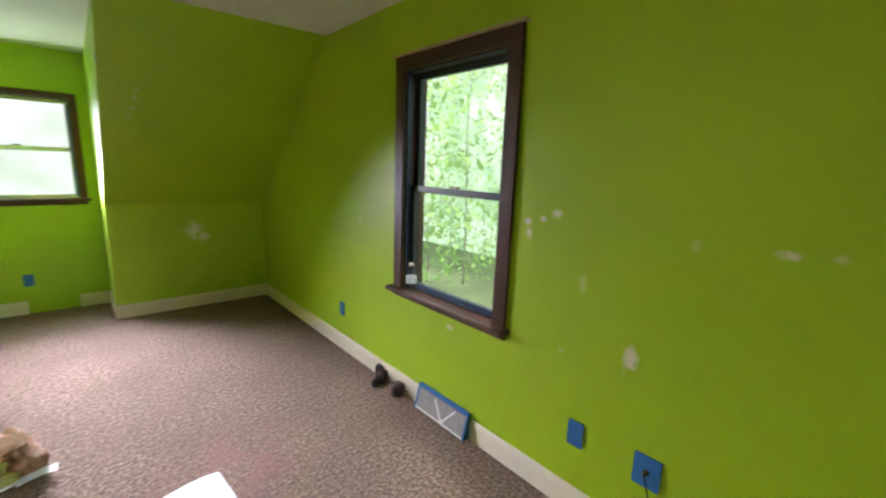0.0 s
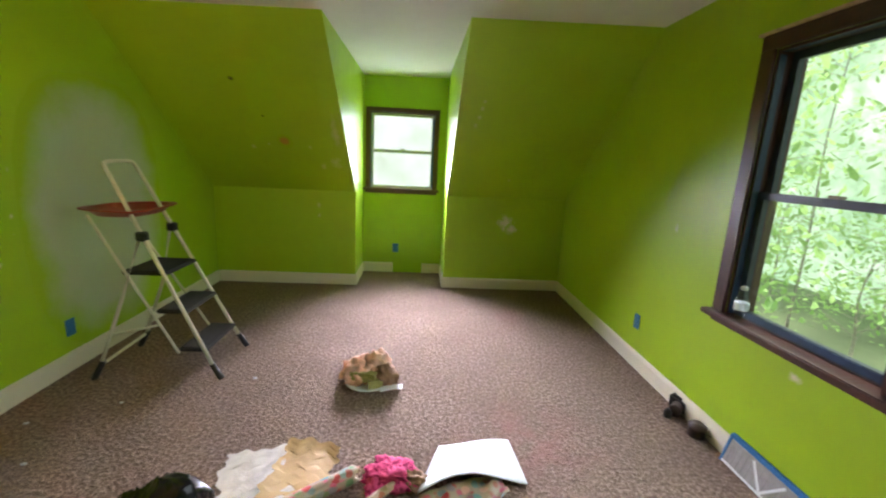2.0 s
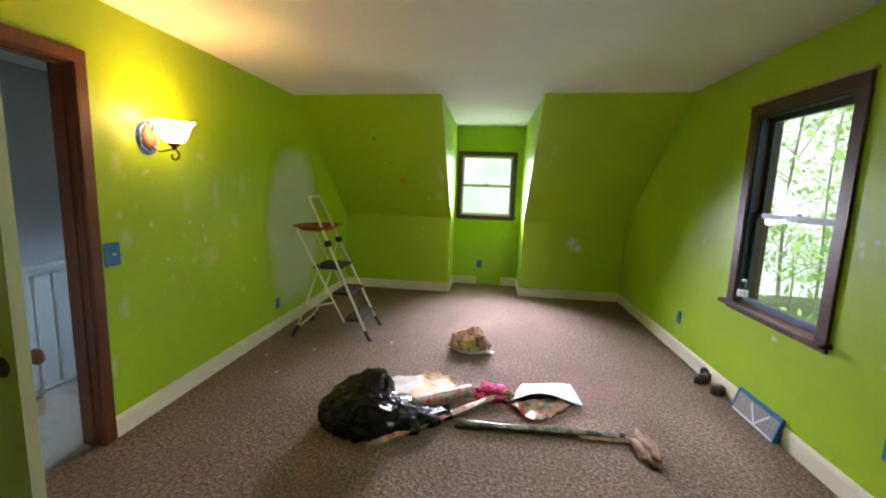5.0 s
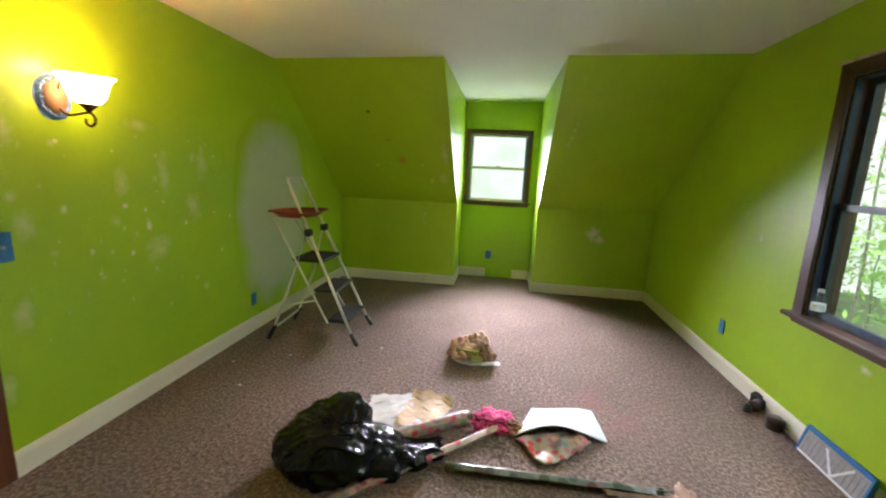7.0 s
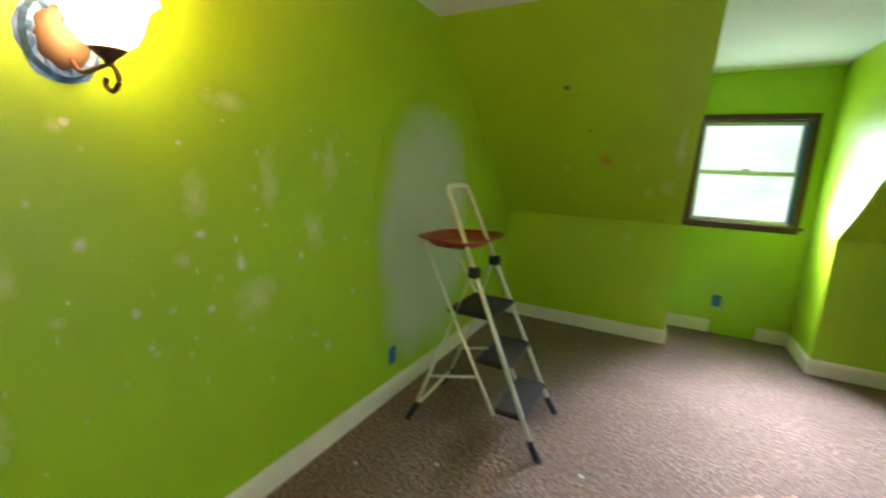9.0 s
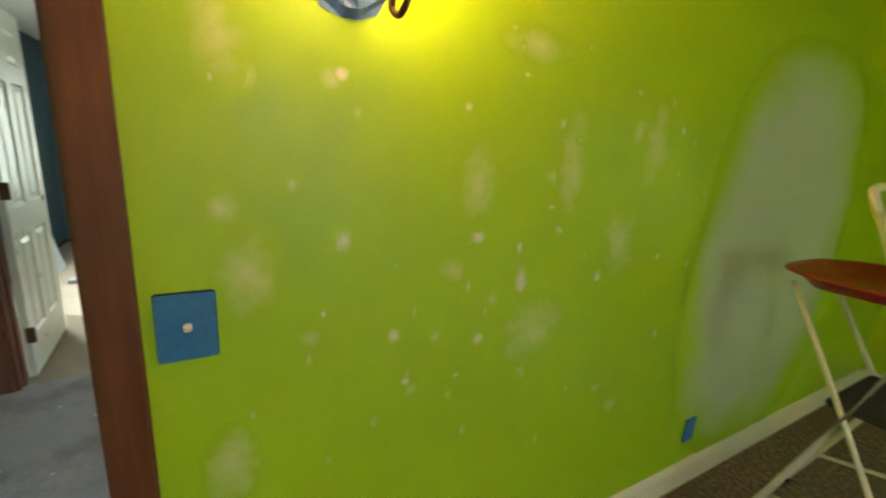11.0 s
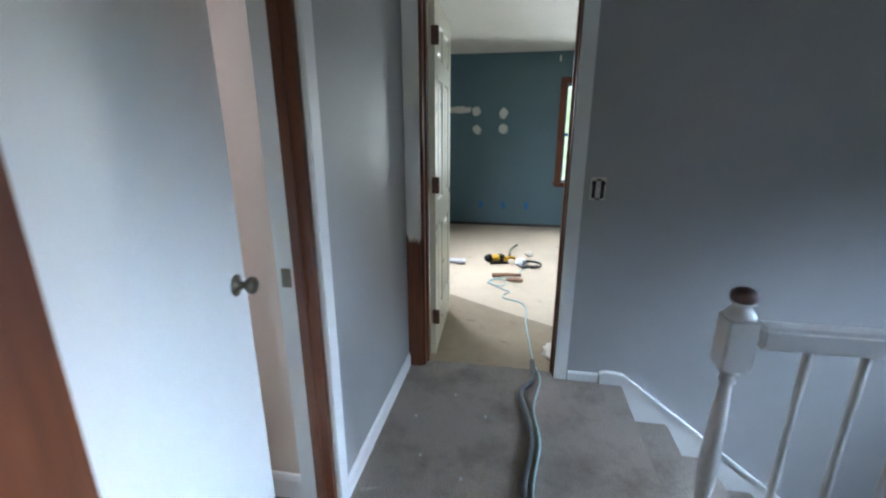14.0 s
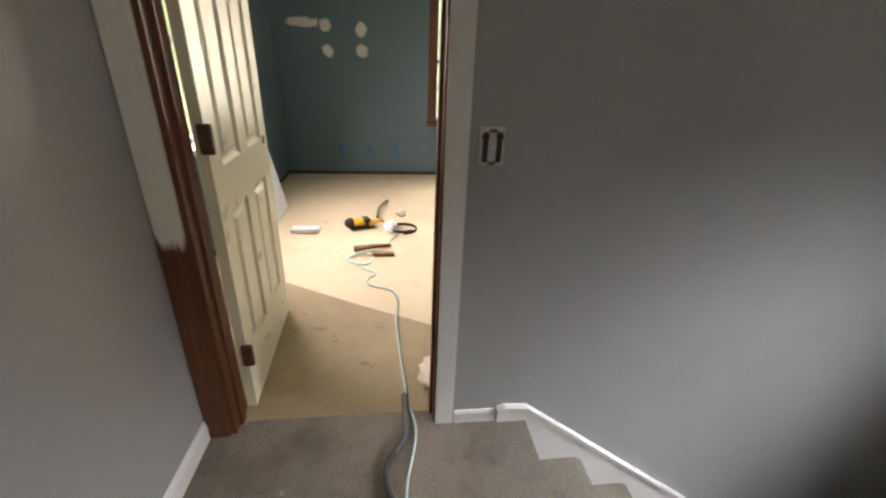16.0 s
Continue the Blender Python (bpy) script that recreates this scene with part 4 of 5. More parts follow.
for y, z, a, b in ((1.90, 1.66, 0.13, 0.045), (1.98, 0.92, 0.14, 0.12), (2.40, 1.45, 0.07, 0.17), (1.20, 0.74, 0.06, 0.11), (1.76, 1.33, 0.06, 0.12), (2.06, 1.38, 0.06, 0.18), (1.25, 1.16, 0.07, 0.10), (1.22, 1.56, 0.05, 0.10), (2.30, 1.16, 0.10, 0.12), (1.10, 0.42, 0.05, 0.10)):
    dab(wall_west, "W", y, z, a, b, SCUFF)
for k in range(46):
    dab(wall_west, "W", rng.uniform(1.2, 2.75), rng.uniform(0.5, 1.75), rng.uniform(0.006, 0.016), rng.uniform(0.006, 0.022), SCUFF if k % 3 else SPACKLE)
dab(wall_west, "W", 3.38, 1.00, 0.66, 0.92, PRIMER, "primer_patch", square=0.7)
for y, z, a, b, m in ((1.36, 1.29, 0.03, 0.025, SPACKLE), (1.28, 1.31, 0.025, 0.02, SPACKLE), (1.21, 1.34, 0.032, 0.03, SPACKLE), (1.35, 1.24, 0.022, 0.035, SPACKLE), (0.66, 1.29, 0.025, 0.03, SCUFF), (0.41, 1.30, 0.045, 0.022, SPACKLE),
                      (0.30, 1.31, 0.03, 0.02, SCUFF), (1.06, 1.06, 0.03, 0.05, SCUFF), (1.13, 0.74, 0.03, 0.03, SCUFF), (0.83, 0.81, 0.045, 0.08, SPACKLE), (1.87, 0.61, 0.045, 0.03, SPACKLE), (2.88, 1.11, 0.03, 0.05, SCUFF)):
    dab(wall_east, "E", y, z, a, b, m)
dab(wall_knee_2, "N", 0.86, 0.79, 0.12, 0.13, SPACKLE)
dab(wall_knee_2, "N", 0.93, 0.73, 0.08, 0.07, SPACKLE)
dab(wall_knee_1, "N", -1.27, 0.92, 0.03, 0.05, SCUFF)
dab(wall_knee_1, "N", -1.27, 0.80, 0.025, 0.03, SCUFF)
for x, z, a, b, m in ((-1.68, 2.03, 0.035, 0.03, DARKMARK), (-1.55, 1.78, 0.02, 0.015, DARKMARK), (-1.44, 1.58, 0.075, 0.10, ORANGEMARK), (-1.75, 1.52, 0.04, 0.04, SCUFF), (-1.22, 1.54, 0.03, 0.04, SCUFF),
                      (-0.95, 1.66, 0.05, 0.28, SCUFF), (-1.00, 1.40, 0.07, 0.12, SCUFF), (-1.14, 1.36, 0.04, 0.08, SCUFF), (-1.60, 1.55, 0.02, 0.02, SCUFF)):
    dab(wall_slope_1, "S", x, z, a, b, m)
for x, z in ((0.37, 1.98), (0.36, 1.93), (0.33, 1.80), (0.35, 1.86), (0.80, 1.30)):
    dab(wall_slope_2, "S", x, z, 0.025, 0.04, SCUFF)
dab(wall_workroom_west, "B", -0.11, 1.63, 0.24, 0.07, SPACKLEBLUE)
for y, z in ((0.12, 1.61), (0.49, 1.58), (0.13, 1.36), (0.50, 1.37)):
    dab(wall_workroom_west, "B", y, z, 0.085, 0.095, SPACKLEBLUE)
dab(wall_workroom_west, "B", 1.21, 2.26, 0.02, 0.06, SPACKLEBLUE)


def plate(name, label, center, normal, w, h, group="taped plates", screw=True, mat=None, toggle=False):
    """A wall plate masked over with blue tape."""
    ob = thing(name, label, "switch" if toggle else "outlet", center, group, {"+x": 90, "-x": -90, "-y": 0, "+y": 180}[normal])
    # local: x along the wall, -y into the room
    bm = boxed(-w / 2, w / 2, -0.006, 0.0, -h / 2, h / 2, 0.005)
    part("plate", bm, mat or TAPE, ob)
    bm = boxed(-w * 0.49, w * 0.30, -0.0085, -0.0062, -h * 0.49, h * 0.40, 0.001)
    part("tape_strip", bm, TAPE, ob)
    part("tape_strip", prism(bmesh.new(), [(w * 0.30, -h * 0.49), (w * 0.49, -h * 0.47), (w * 0.485, h * 0.48), (w * 0.31, h * 0.49)], 1, -0.0078, -0.0062), TAPE, ob)
    if screw or toggle:
        bm = bmesh.new()
        if toggle:
            box(bm, -0.005, 0.008, -0.024, -0.008, -0.004, 0.008, 0.002)
        else:
            lathe(bm, [(0.011, 0.0), (0.011, 0.012), (0.006, 0.016), (0.006, 0.024)], sides=12)
            bmesh.ops.rotate(bm, verts=bm.verts, matrix=Euler((radians(90), 0, 0)).to_matrix())
            bmesh.ops.translate(bm, verts=bm.verts, vec=(0, -0.008, 0))
        part("toggle" if toggle else "cable_socket", bm, PAPERWHITE if toggle else NICKEL, ob, "ivory switch toggle" if toggle else "metal cable socket")
    return ob


plate("light_switch", "wall switch plate masked with blue tape beside the door", (WX, 1.143, 1.065), "+x", 0.098, 0.132, toggle=True)
plate("wall_outlet", "wall outlet masked with blue tape on green wall", (WX, 2.95, 0.29), "+x", 0.075, 0.115, screw=False)
plate("wall_outlet", "wall outlet masked with blue tape on green wall", (EX, 3.17, 0.35), "-x", 0.07, 0.115, screw=False)
plate("wall_outlet", "wall outlet masked with blue tape on green wall", (EX, 1.02, 0.385), "-x", 0.075, 0.12, screw=False)
cable_plate = plate("cable_outlet", "taped cable outlet with a metal socket and short cord", (EX, 0.71, 0.39), "-x", 0.105, 0.135)
part("cord", tube(bmesh.new(), smooth([(0.0, -0.03, 0.0), (0.03, -0.05, -0.06), (0.07, -0.03, -0.2), (0.06, -0.02, -0.33)]), 0.003, 6), BLACKPLASTIC, cable_plate, "thin dark cord", True)
plate("wall_outlet", "wall outlet masked with blue tape in the dormer", (-0.44, DY, 0.325), "-y", 0.075, 0.115, screw=False)
for y in (0.21, 0.54, 0.87):
    plate("wall_outlet", "small outlet masked with blue tape on teal wall", (FX, y, 0.30), "+x", 0.055, 0.10, "work room outlets", screw=False)

# open switch box in the hall, plate removed
hall_switch = thing("switch_box", "uncovered double switch in a dark cut-out", "switch", (HX, 1.115, 1.078), "", 90)
part("filler_rim", boxed(-0.038, 0.036, -0.002, 0.0, -0.052, 0.060, 0.001), SPACKLEPLAIN, hall_switch, "ragged white filler rim")
for x in (-0.0205, 0.0205):
    part("slot", boxed(x - 0.0085, x + 0.0085, -0.005, -0.0022, -0.044, 0.044, 0.002), DARKINK, hall_switch, "dark gap beside the switch")
    part("slot_end", boxed(x - 0.0125, x + 0.0125, -0.0045, -0.0022, 0.026, 0.036, 0.002), DARKINK, hall_switch, "dark notch of the cut-out")
part("switch_body", boxed(-0.011, 0.011, -0.012, -0.0022, -0.036, 0.036, 0.003), BANISTER, hall_switch, "grey switch body")
for z in (-0.052, 0.042):
    part("mounting_ear", boxed(-0.013, 0.013, -0.009, -0.0022, z, z + 0.012, 0.003), NICKEL, hall_switch, "metal mounting ear")
part("toggle", boxed(-0.005, 0.005, -0.022, -0.012, -0.004, 0.012, 0.002), PAPERWHITE, hall_switch, "ivory switch toggle")

# floor register by the east wall, taped
reg = thing("wall_register", "dusty grey wall register with white lip, edged with blue tape", "vent", (EX, 1.88, 0.0), "", -90)
part("back_plate", boxed(-0.215, 0.215, -0.006, 0.0, 0.012, 0.155), VINYL, reg)
part("bottom_flange", boxed(-0.215, 0.215, -0.062, -0.006, 0.008, 0.022, 0.003), WHITE, reg)
part("frame_top", boxed(-0.222, 0.222, -0.022, -0.006, 0.135, 0.165, 0.003), TAPE, reg, "blue taped top edge")
for s in (-1, 1):
    part("end_cap", prism(bmesh.new(), [(-0.064, 0.008), (-0.006, 0.008), (-0.006, 0.160), (-0.024, 0.160)], 0, s * 0.218 - 0.006, s * 0.218 + 0.006), TAPE, reg, "blue taped end")
bm = bmesh.new()
prism(bm, [(-0.058, 0.022), (-0.052, 0.022), (-0.018, 0.136), (-0.024, 0.136)], 0, -0.21, 0.21)
part("grille", bm, GRILLE, reg, "dusty grey slatted grille face")
for k in range(13):
    x = -0.19 + 0.38 * k / 12
    part("slat", prism(bmesh.new(), [(-0.061, 0.026), (-0.056, 0.026), (-0.023, 0.132), (-0.028, 0.132)], 0, x - 0.003, x + 0.003), GRILLE, reg)
for s in (-1, 1):
    bm = boxed(-0.006, 0.006, -0.002, 0.002, 0.0, 0.14)
    bmesh.ops.rotate(bm, verts=bm.verts, matrix=Euler((0, radians(40 * s), 0)).to_matrix())
    bmesh.ops.rotate(bm, verts=bm.verts, matrix=Euler((radians(-17), 0, 0)).to_matrix())
    bmesh.ops.translate(bm, verts=bm.verts, vec=(0.03, -0.060, 0.024))
    part("lever", bm, WHITE, reg, "white damper lever")

# ---- sconce ----
sconce = thing("wall_sconce", "bronze wall sconce with lit glass shade, backplate masked in blue tape", "lamp", (WX, 1.44, 1.735))
bm = bmesh.new()
rows = []
for j, rad in enumerate((0.045, 0.062, 0.074, 0.084, 0.090)):
    row = []
    for k in range(40):
        a = k * math.tau / 40
        w = noise.noise(Vector((math.cos(a) * 3.1, math.sin(a) * 3.1, j * 0.7)))
        q = rad * (1 + 0.10 * w * j / 4)
        row.append(bm.verts.new((0.002 + 0.016 * (1 - j / 4) * abs(w) * 2 + 0.010 * (j in (1, 2)), q * math.cos(a) * 0.95, q * math.sin(a) * 1.2)))
    rows.append(row)
for r0, r1 in zip(rows, rows[1:]):
    for k in range(40):
        bm.faces.new((r0[k], r0[(k + 1) % 40], r1[(k + 1) % 40], r1[k]))
bmesh.ops.recalc_face_normals(bm, faces=bm.faces[:])
part("tape_ring", bm, TAPEPALE, sconce, "crumpled blue tape round the backplate")
bm = bmesh.new()
lathe(bm, [(0.062, 0.0), (0.060, 0.010), (0.048, 0.022), (0.030, 0.030), (0.012, 0.033)], sides=28)
for v in bm.verts:
    v.co = Vector((0.006 + v.co.z, v.co.x * 0.95, v.co.y * 1.28))
part("backplate", bm, COPPER, sconce, "", True)
CX = 0.150
part("arm", tube(bmesh.new(), smooth([(0.03, 0.0, -0.05), (0.06, 0.0, -0.078), (0.11, 0.0, -0.070), (CX, 0.0, -0.062), (CX + 0.020, 0.0, -0.078), (CX + 0.024, 0.0, -0.105), (CX + 0.004, 0.0, -0.125), (CX - 0.016, 0.0, -0.112), (CX - 0.014, 0.0, -0.092)]), 0.0055, 10), BRONZE, sconce, "", True)
part("upper_scroll", tube(bmesh.new(), smooth([(0.03, 0.0, 0.03), (0.05, 0.0, 0.07), (0.04, 0.0, 0.105), (0.018, 0.0, 0.10), (0.016, 0.0, 0.080)]), 0.0045, 8), BRONZE, sconce, "", True)
bm = lathe(bmesh.new(), [(0.008, -0.062), (0.012, -0.052), (0.034, -0.030), (0.036, -0.024)], (CX, 0, 0))
part("cup", bm, BRONZE, sconce, "", True)
outer = [(0.034, -0.024), (0.052, -0.010), (0.065, 0.014), (0.074, 0.046), (0.085, 0.076), (0.108, 0.100)]
bm = bmesh.new()
sides = 36
rings = []
for r, h in outer + [(r - 0.003, h) for r, h in outer[::-1]]:
    rings.append([bm.verts.new((CX + r * math.cos(a) * (1 + 0.07 * math.cos(4 * a) * max(0, (h - 0.04) / 0.06)), r * math.sin(a) * (1 + 0.07 * math.cos(4 * a) * max(0, (h - 0.04) / 0.06)), h)) for a in (k * math.tau / sides for k in range(sides))])
for r0, r1 in zip(rings, rings[1:]):
    for k in range(sides):
        bm.faces.new((r0[k], r0[(k + 1) % sides], r1[(k + 1) % sides], r1[k]))
bmesh.ops.recalc_face_normals(bm, faces=bm.faces[:])
part("shade", bm, SHADE, sconce, "glowing frosted glass bell shade", True)
part("bulb", lathe(bmesh.new(), [(0.008, -0.02), (0.012, 0.0), (0.022, 0.022), (0.016, 0.040), (0.004, 0.046)], (CX, 0, 0), 14), BULB, sconce, "lit bulb", True)
for ob in sconce.children:
    if ob.name.startswith(("arm", "cup", "shade", "bulb")):
        for v in ob.data.vertices:
            v.co.y += 0.24 * v.co.x
lamp = new("sconce_light", bpy.data.lights.new("sconce_light", "POINT"))
lamp.data.energy, lamp.data.color, lamp.data.shadow_soft_size = SCONCE_WATTS, (1.0, 0.52, 0.20), 0.04
lamp.location = (WX + CX, 1.476, 1.735 + 0.125)

# ---- step ladder ----
ladder = thing("step_ladder", "ivory folding step ladder with three dark treads", "ladder")


def rail(side, z, back=0.0):
    """A point on the front rail: side 0 near, 1 far."""
    k = z / 1.36
    y = 2.845 + 0.045 * k if side == 0 else 3.335 - 0.125 * k
    return (-1.425 - 0.61 * k - (0.03 * side) - back, y, z)


for s in (0, 1):
    part("front_rail", tube(bmesh.new(), [rail(s, 0.05), rail(s, 0.6), rail(s, 1.30)], 0.0125, 10), LADDERWHITE, ladder, "", True)
    foot = rail(s, 0.0)
    top = rail(s, 0.10)
    part("front_foot", tube(bmesh.new(), [(foot[0] + 0.012, foot[1], 0.0), foot[:2] + (0.02,), top], 0.021, 10, 0.85), BLACKPLASTIC, ladder, "black rubber foot", True)
    j = rail(s, 0.93)
    part("joint", boxed(j[0] - 0.035, j[0] + 0.028, j[1] - 0.022, j[1] + 0.022, 0.90, 0.96, 0.008), BLACKPLASTIC, ladder, "black plastic hinge joint")
    ry = 2.815 if s == 0 else 3.30
    part("rear_leg", tube(bmesh.new(), [(-2.155 - 0.02 * s, ry, 0.06), (-1.99, (ry + j[1]) / 2, 0.52), (j[0] - 0.02, j[1], 0.92)], 0.011, 10), LADDERWHITE, ladder, "", True)
    part("rear_foot", tube(bmesh.new(), [(-2.19 - 0.02 * s, ry - 0.004, 0.0), (-2.165 - 0.02 * s, ry, 0.05), (-2.125 - 0.02 * s, ry + 0.003, 0.12)], 0.020, 10, 0.85), BLACKPLASTIC, ladder, "black rubber foot", True)
    b = rail(s, 0.20, 0.16)
    c = rail(s, 1.03, 0.27)
    part("side_bar", tube(bmesh.new(), [(b[0], b[1], 0.17), (c[0], c[1], 1.05)], 0.009, 8), LADDERWHITE, ladder, "", True)
a, b = rail(0, 1.30), rail(1, 1.30)
part("handle", tube(bmesh.new(), smooth([a, (a[0] - 0.022, a[1] + 0.006, 1.345), (a[0] - 0.034, a[1] + 0.045, 1.37), (b[0] - 0.03, b[1] - 0.045, 1.37), (b[0] - 0.022, b[1] - 0.006, 1.345), b]), 0.0125, 10), LADDERWHITE, ladder, "", True)
part("rear_bar", tube(bmesh.new(), [(-2.135, 2.82, 0.10), (-2.16, 3.30, 0.10)], 0.010, 8), LADDERWHITE, ladder, "", True)
part("brace", tube(bmesh.new(), [(-2.08, 2.84, 0.29), (-1.78, 2.86, 0.36)], 0.008, 8), LADDERWHITE, ladder, "", True)
part("brace", tube(bmesh.new(), [(-2.10, 3.28, 0.29), (-1.82, 3.28, 0.36)], 0.008, 8), LADDERWHITE, ladder, "", True)
for z, depth in ((0.20, 0.17), (0.455, 0.18), (0.705, 0.26)):
    p, q = rail(0, z), rail(1, z)
    bm = boxed(p[0] - depth, p[0] + 0.012, p[1] + 0.015, q[1] - 0.015, z - 0.028, z, 0.008)
    tr = part("tread", bm, LADDERSTEP, ladder, "dark brown worn tread")
    for k in range(6):
        x = p[0] - depth + 0.02 + (depth - 0.02) * k / 6
        part("tread_rib", boxed(x, x + 0.008, p[1] + 0.03, q[1] - 0.03, z, z + 0.003), LADDERSTEP, tr)

tray = thing("paint_tray", "red plastic tray smeared with pale paint on the ladder top", "tray", (-2.01, 3.06, 1.045))
bm = bmesh.new()
n = 28
def oval(rx, ry, z, wob):
    return [bm.verts.new((rx * math.copysign(abs(math.cos(a)) ** 0.6, math.cos(a)) * (1 + wob * math.sin(5 * a)), ry * math.copysign(abs(math.sin(a)) ** 0.6, math.sin(a)) * (1 + wob * math.cos(3 * a)), z + 0.012 * wob * 30 * math.sin(2 * a))) for a in (k * math.tau / n for k in range(n))]
rs = [oval(0.13, 0.20, 0.0, 0), oval(0.175, 0.25, 0.045, 0.01), oval(0.20, 0.275, 0.048, 0.015), oval(0.20, 0.275, 0.041, 0.015), oval(0.168, 0.242, 0.036, 0.01), oval(0.125, 0.195, 0.008, 0)]
for r0, r1 in zip(rs, rs[1:]):
    for k in range(n):
        bm.faces.new((r0[k], r0[(k + 1) % n], r1[(k + 1) % n], r1[k]))
bm.faces.new(rs[0][::-1])
bm.faces.new(rs[-1])
bmesh.ops.recalc_face_normals(bm, faces=bm.faces[:])
part("tray_body", bm, TRAYRED, tray, "", True)

# ---- crumpled and soft things ----


def lump(center, size, seed, rough=0.25, freq=3.0, sub=4, floor=0.0, ridge=0.6):
    """A crumpled heap resting on the floor."""
    bm = bmesh.new()
    bmesh.ops.create_icosphere(bm, subdivisions=sub, radius=1.0)
    off = Vector((seed * 7.3, seed * 3.1, seed * 1.7))
    for v in bm.verts:
        d = v.co.normalized()
        q = d * freq + off
        n1 = noise.noise(q)
        n2 = 1 - 2 * abs(noise.noise(q * 2.3 + off))
        n3 = 1 - 2 * abs(noise.noise(q * 5.1 - off))
        k = 1 + rough * (n1 + ridge * 0.6 * n2 + ridge * 0.25 * n3)
        v.co = Vector((d.x * size[0] * k, d.y * size[1] * k, max(d.z * size[2] * k, -size[2] * 0.55)))
    low = min(v.co.z for v in bm.verts)
    bmesh.ops.translate(bm, verts=bm.verts, vec=(center[0], center[1], floor - low))
    return bm


def film_bag(origin, blobs, seed, folds=0.02):
    """A slumped film bag: rounded bulges run together, drawn into sharp creases. blobs: (centre, radii)."""
    rng = random.Random(seed)
    o = Vector(origin)
    off = Vector((seed * 2.7, seed * 1.3, seed * 4.1))
    flats = []
    for k in range(30):
        z = 1 - 2 * (k + 0.5) / 30
        a = k * 2.39996 + rng.uniform(-0.4, 0.4)
        q = math.sqrt(1 - z * z)
        flats.append((Vector((q * math.cos(a), q * math.sin(a), z)), rng.uniform(0.86, 1.0)))
    bm = bmesh.new()
    bmesh.ops.create_icosphere(bm, subdivisions=6, radius=1.0)
    for v in bm.verts:
        d = v.co.normalized()
        total = 0.0
        for c, rad in blobs:
            e = Vector([(o[i] - c[i]) / rad[i] for i in range(3)])
            g = Vector([d[i] / rad[i] for i in range(3)])
            h = e.dot(g) ** 2 - g.dot(g) * (e.dot(e) - 1)
            if h > 0:
                total += max((-e.dot(g) + math.sqrt(h)) / g.dot(g), 0.0) ** 9
        k = total ** (1 / 9)
        k *= min([w / max(d.dot(n), 0.1) for n, w in flats] + [1.03])
        wide = abs(noise.noise(Vector((d.x * 1.6, d.y * 2.8, d.z * 2.2)) + off))
        fine = abs(noise.noise(Vector((d.x * 3.4 + d.z * 2, d.y * 6.5, d.z * 4.0)) + off * 2))
        k += folds * (1 - 5.0 * min(wide, 0.2)) + folds * 0.45 * (1 - 5.0 * min(fine, 0.2))
        p = o + d * k
        v.co = (p.x, p.y, max(p.z, 0.0))
    return bm


def sheet(fn, nu=14, nv=14, thick=0.0015):
    """A thin curved sheet, fn(u, v) giving its upper face."""
    bm = bmesh.new()
    grid = {}
    for lay, dz in ((0, 0.0), (1, -thick)):
        for i in range(nu + 1):
            for j in range(nv + 1):
                x, y, z = fn(i / nu, j / nv)
                grid[lay, i, j] = bm.verts.new((x, y, max(z + dz, 0.0005 if lay else 0.002)))
    for lay in (0, 1):
        for i in range(nu):
            for j in range(nv):
                q = [grid[lay, i, j], grid[lay, i + 1, j], grid[lay, i + 1, j + 1], grid[lay, i, j + 1]]
                bm.faces.new(q if lay == 0 else q[::-1])
    rim = [(i, 0) for i in range(nu)] + [(nu, j) for j in range(nv)] + [(i, nv) for i in range(nu, 0, -1)] + [(0, j) for j in range(nv, 0, -1)]
    for a, b in zip(rim, rim[1:] + rim[:1]):
        bm.faces.new((grid[0, *a], grid[1, *a], grid[1, *b], grid[0, *b]))
    bmesh.ops.recalc_face_normals(bm, faces=bm.faces[:])
    return bm


def bilinear(c, u, v):
    a, b, d, e = (Vector(p) for p in c)
    return a * (1 - u) * (1 - v) + b * u * (1 - v) + d * u * v + e * (1 - u) * v


bag = thing("trash_bag", "shiny black plastic trash bag slumped on the carpet", "bag")
part("bag_body", film_bag((-1.03, 1.50, 0.11), [((-1.07, 1.44, 0.09), (0.265, 0.225, 0.15)), ((-1.03, 1.62, 0.14), (0.125, 0.14, 0.165)), ((-0.87, 1.56, 0.05), (0.16, 0.15, 0.09)), ((-1.16, 1.54, 0.12), (0.15, 0.15, 0.12))], 4), BAGBLACK, bag, "", True)


def flap(u, v):
    p = bilinear(((-0.86, 1.62), (-0.54, 1.76), (-0.50, 1.68), (-0.84, 1.42)), u, v)
    return (p.x + 0.015 * math.sin(9 * v), p.y, 0.012 + 0.045 * (1 - u) + 0.012 * math.sin(7 * u + 5 * v) + 0.010 * math.sin(17 * v + 3 * u))


part("bag_flap", sheet(flap, 18, 14, 0.004), BAGBLACK, bag, "loose flap of the bag", True)


part("bag_tail", film_bag((-0.72, 1.50, 0.04), [((-0.82, 1.46, 0.03), (0.14, 0.12, 0.075)), ((-0.69, 1.525, 0.03), (0.12, 0.075, 0.058)), ((-0.60, 1.605, 0.02), (0.11, 0.045, 0.042))], 9, 0.012), BAGBLACK, bag, "gathered end of the bag", True)


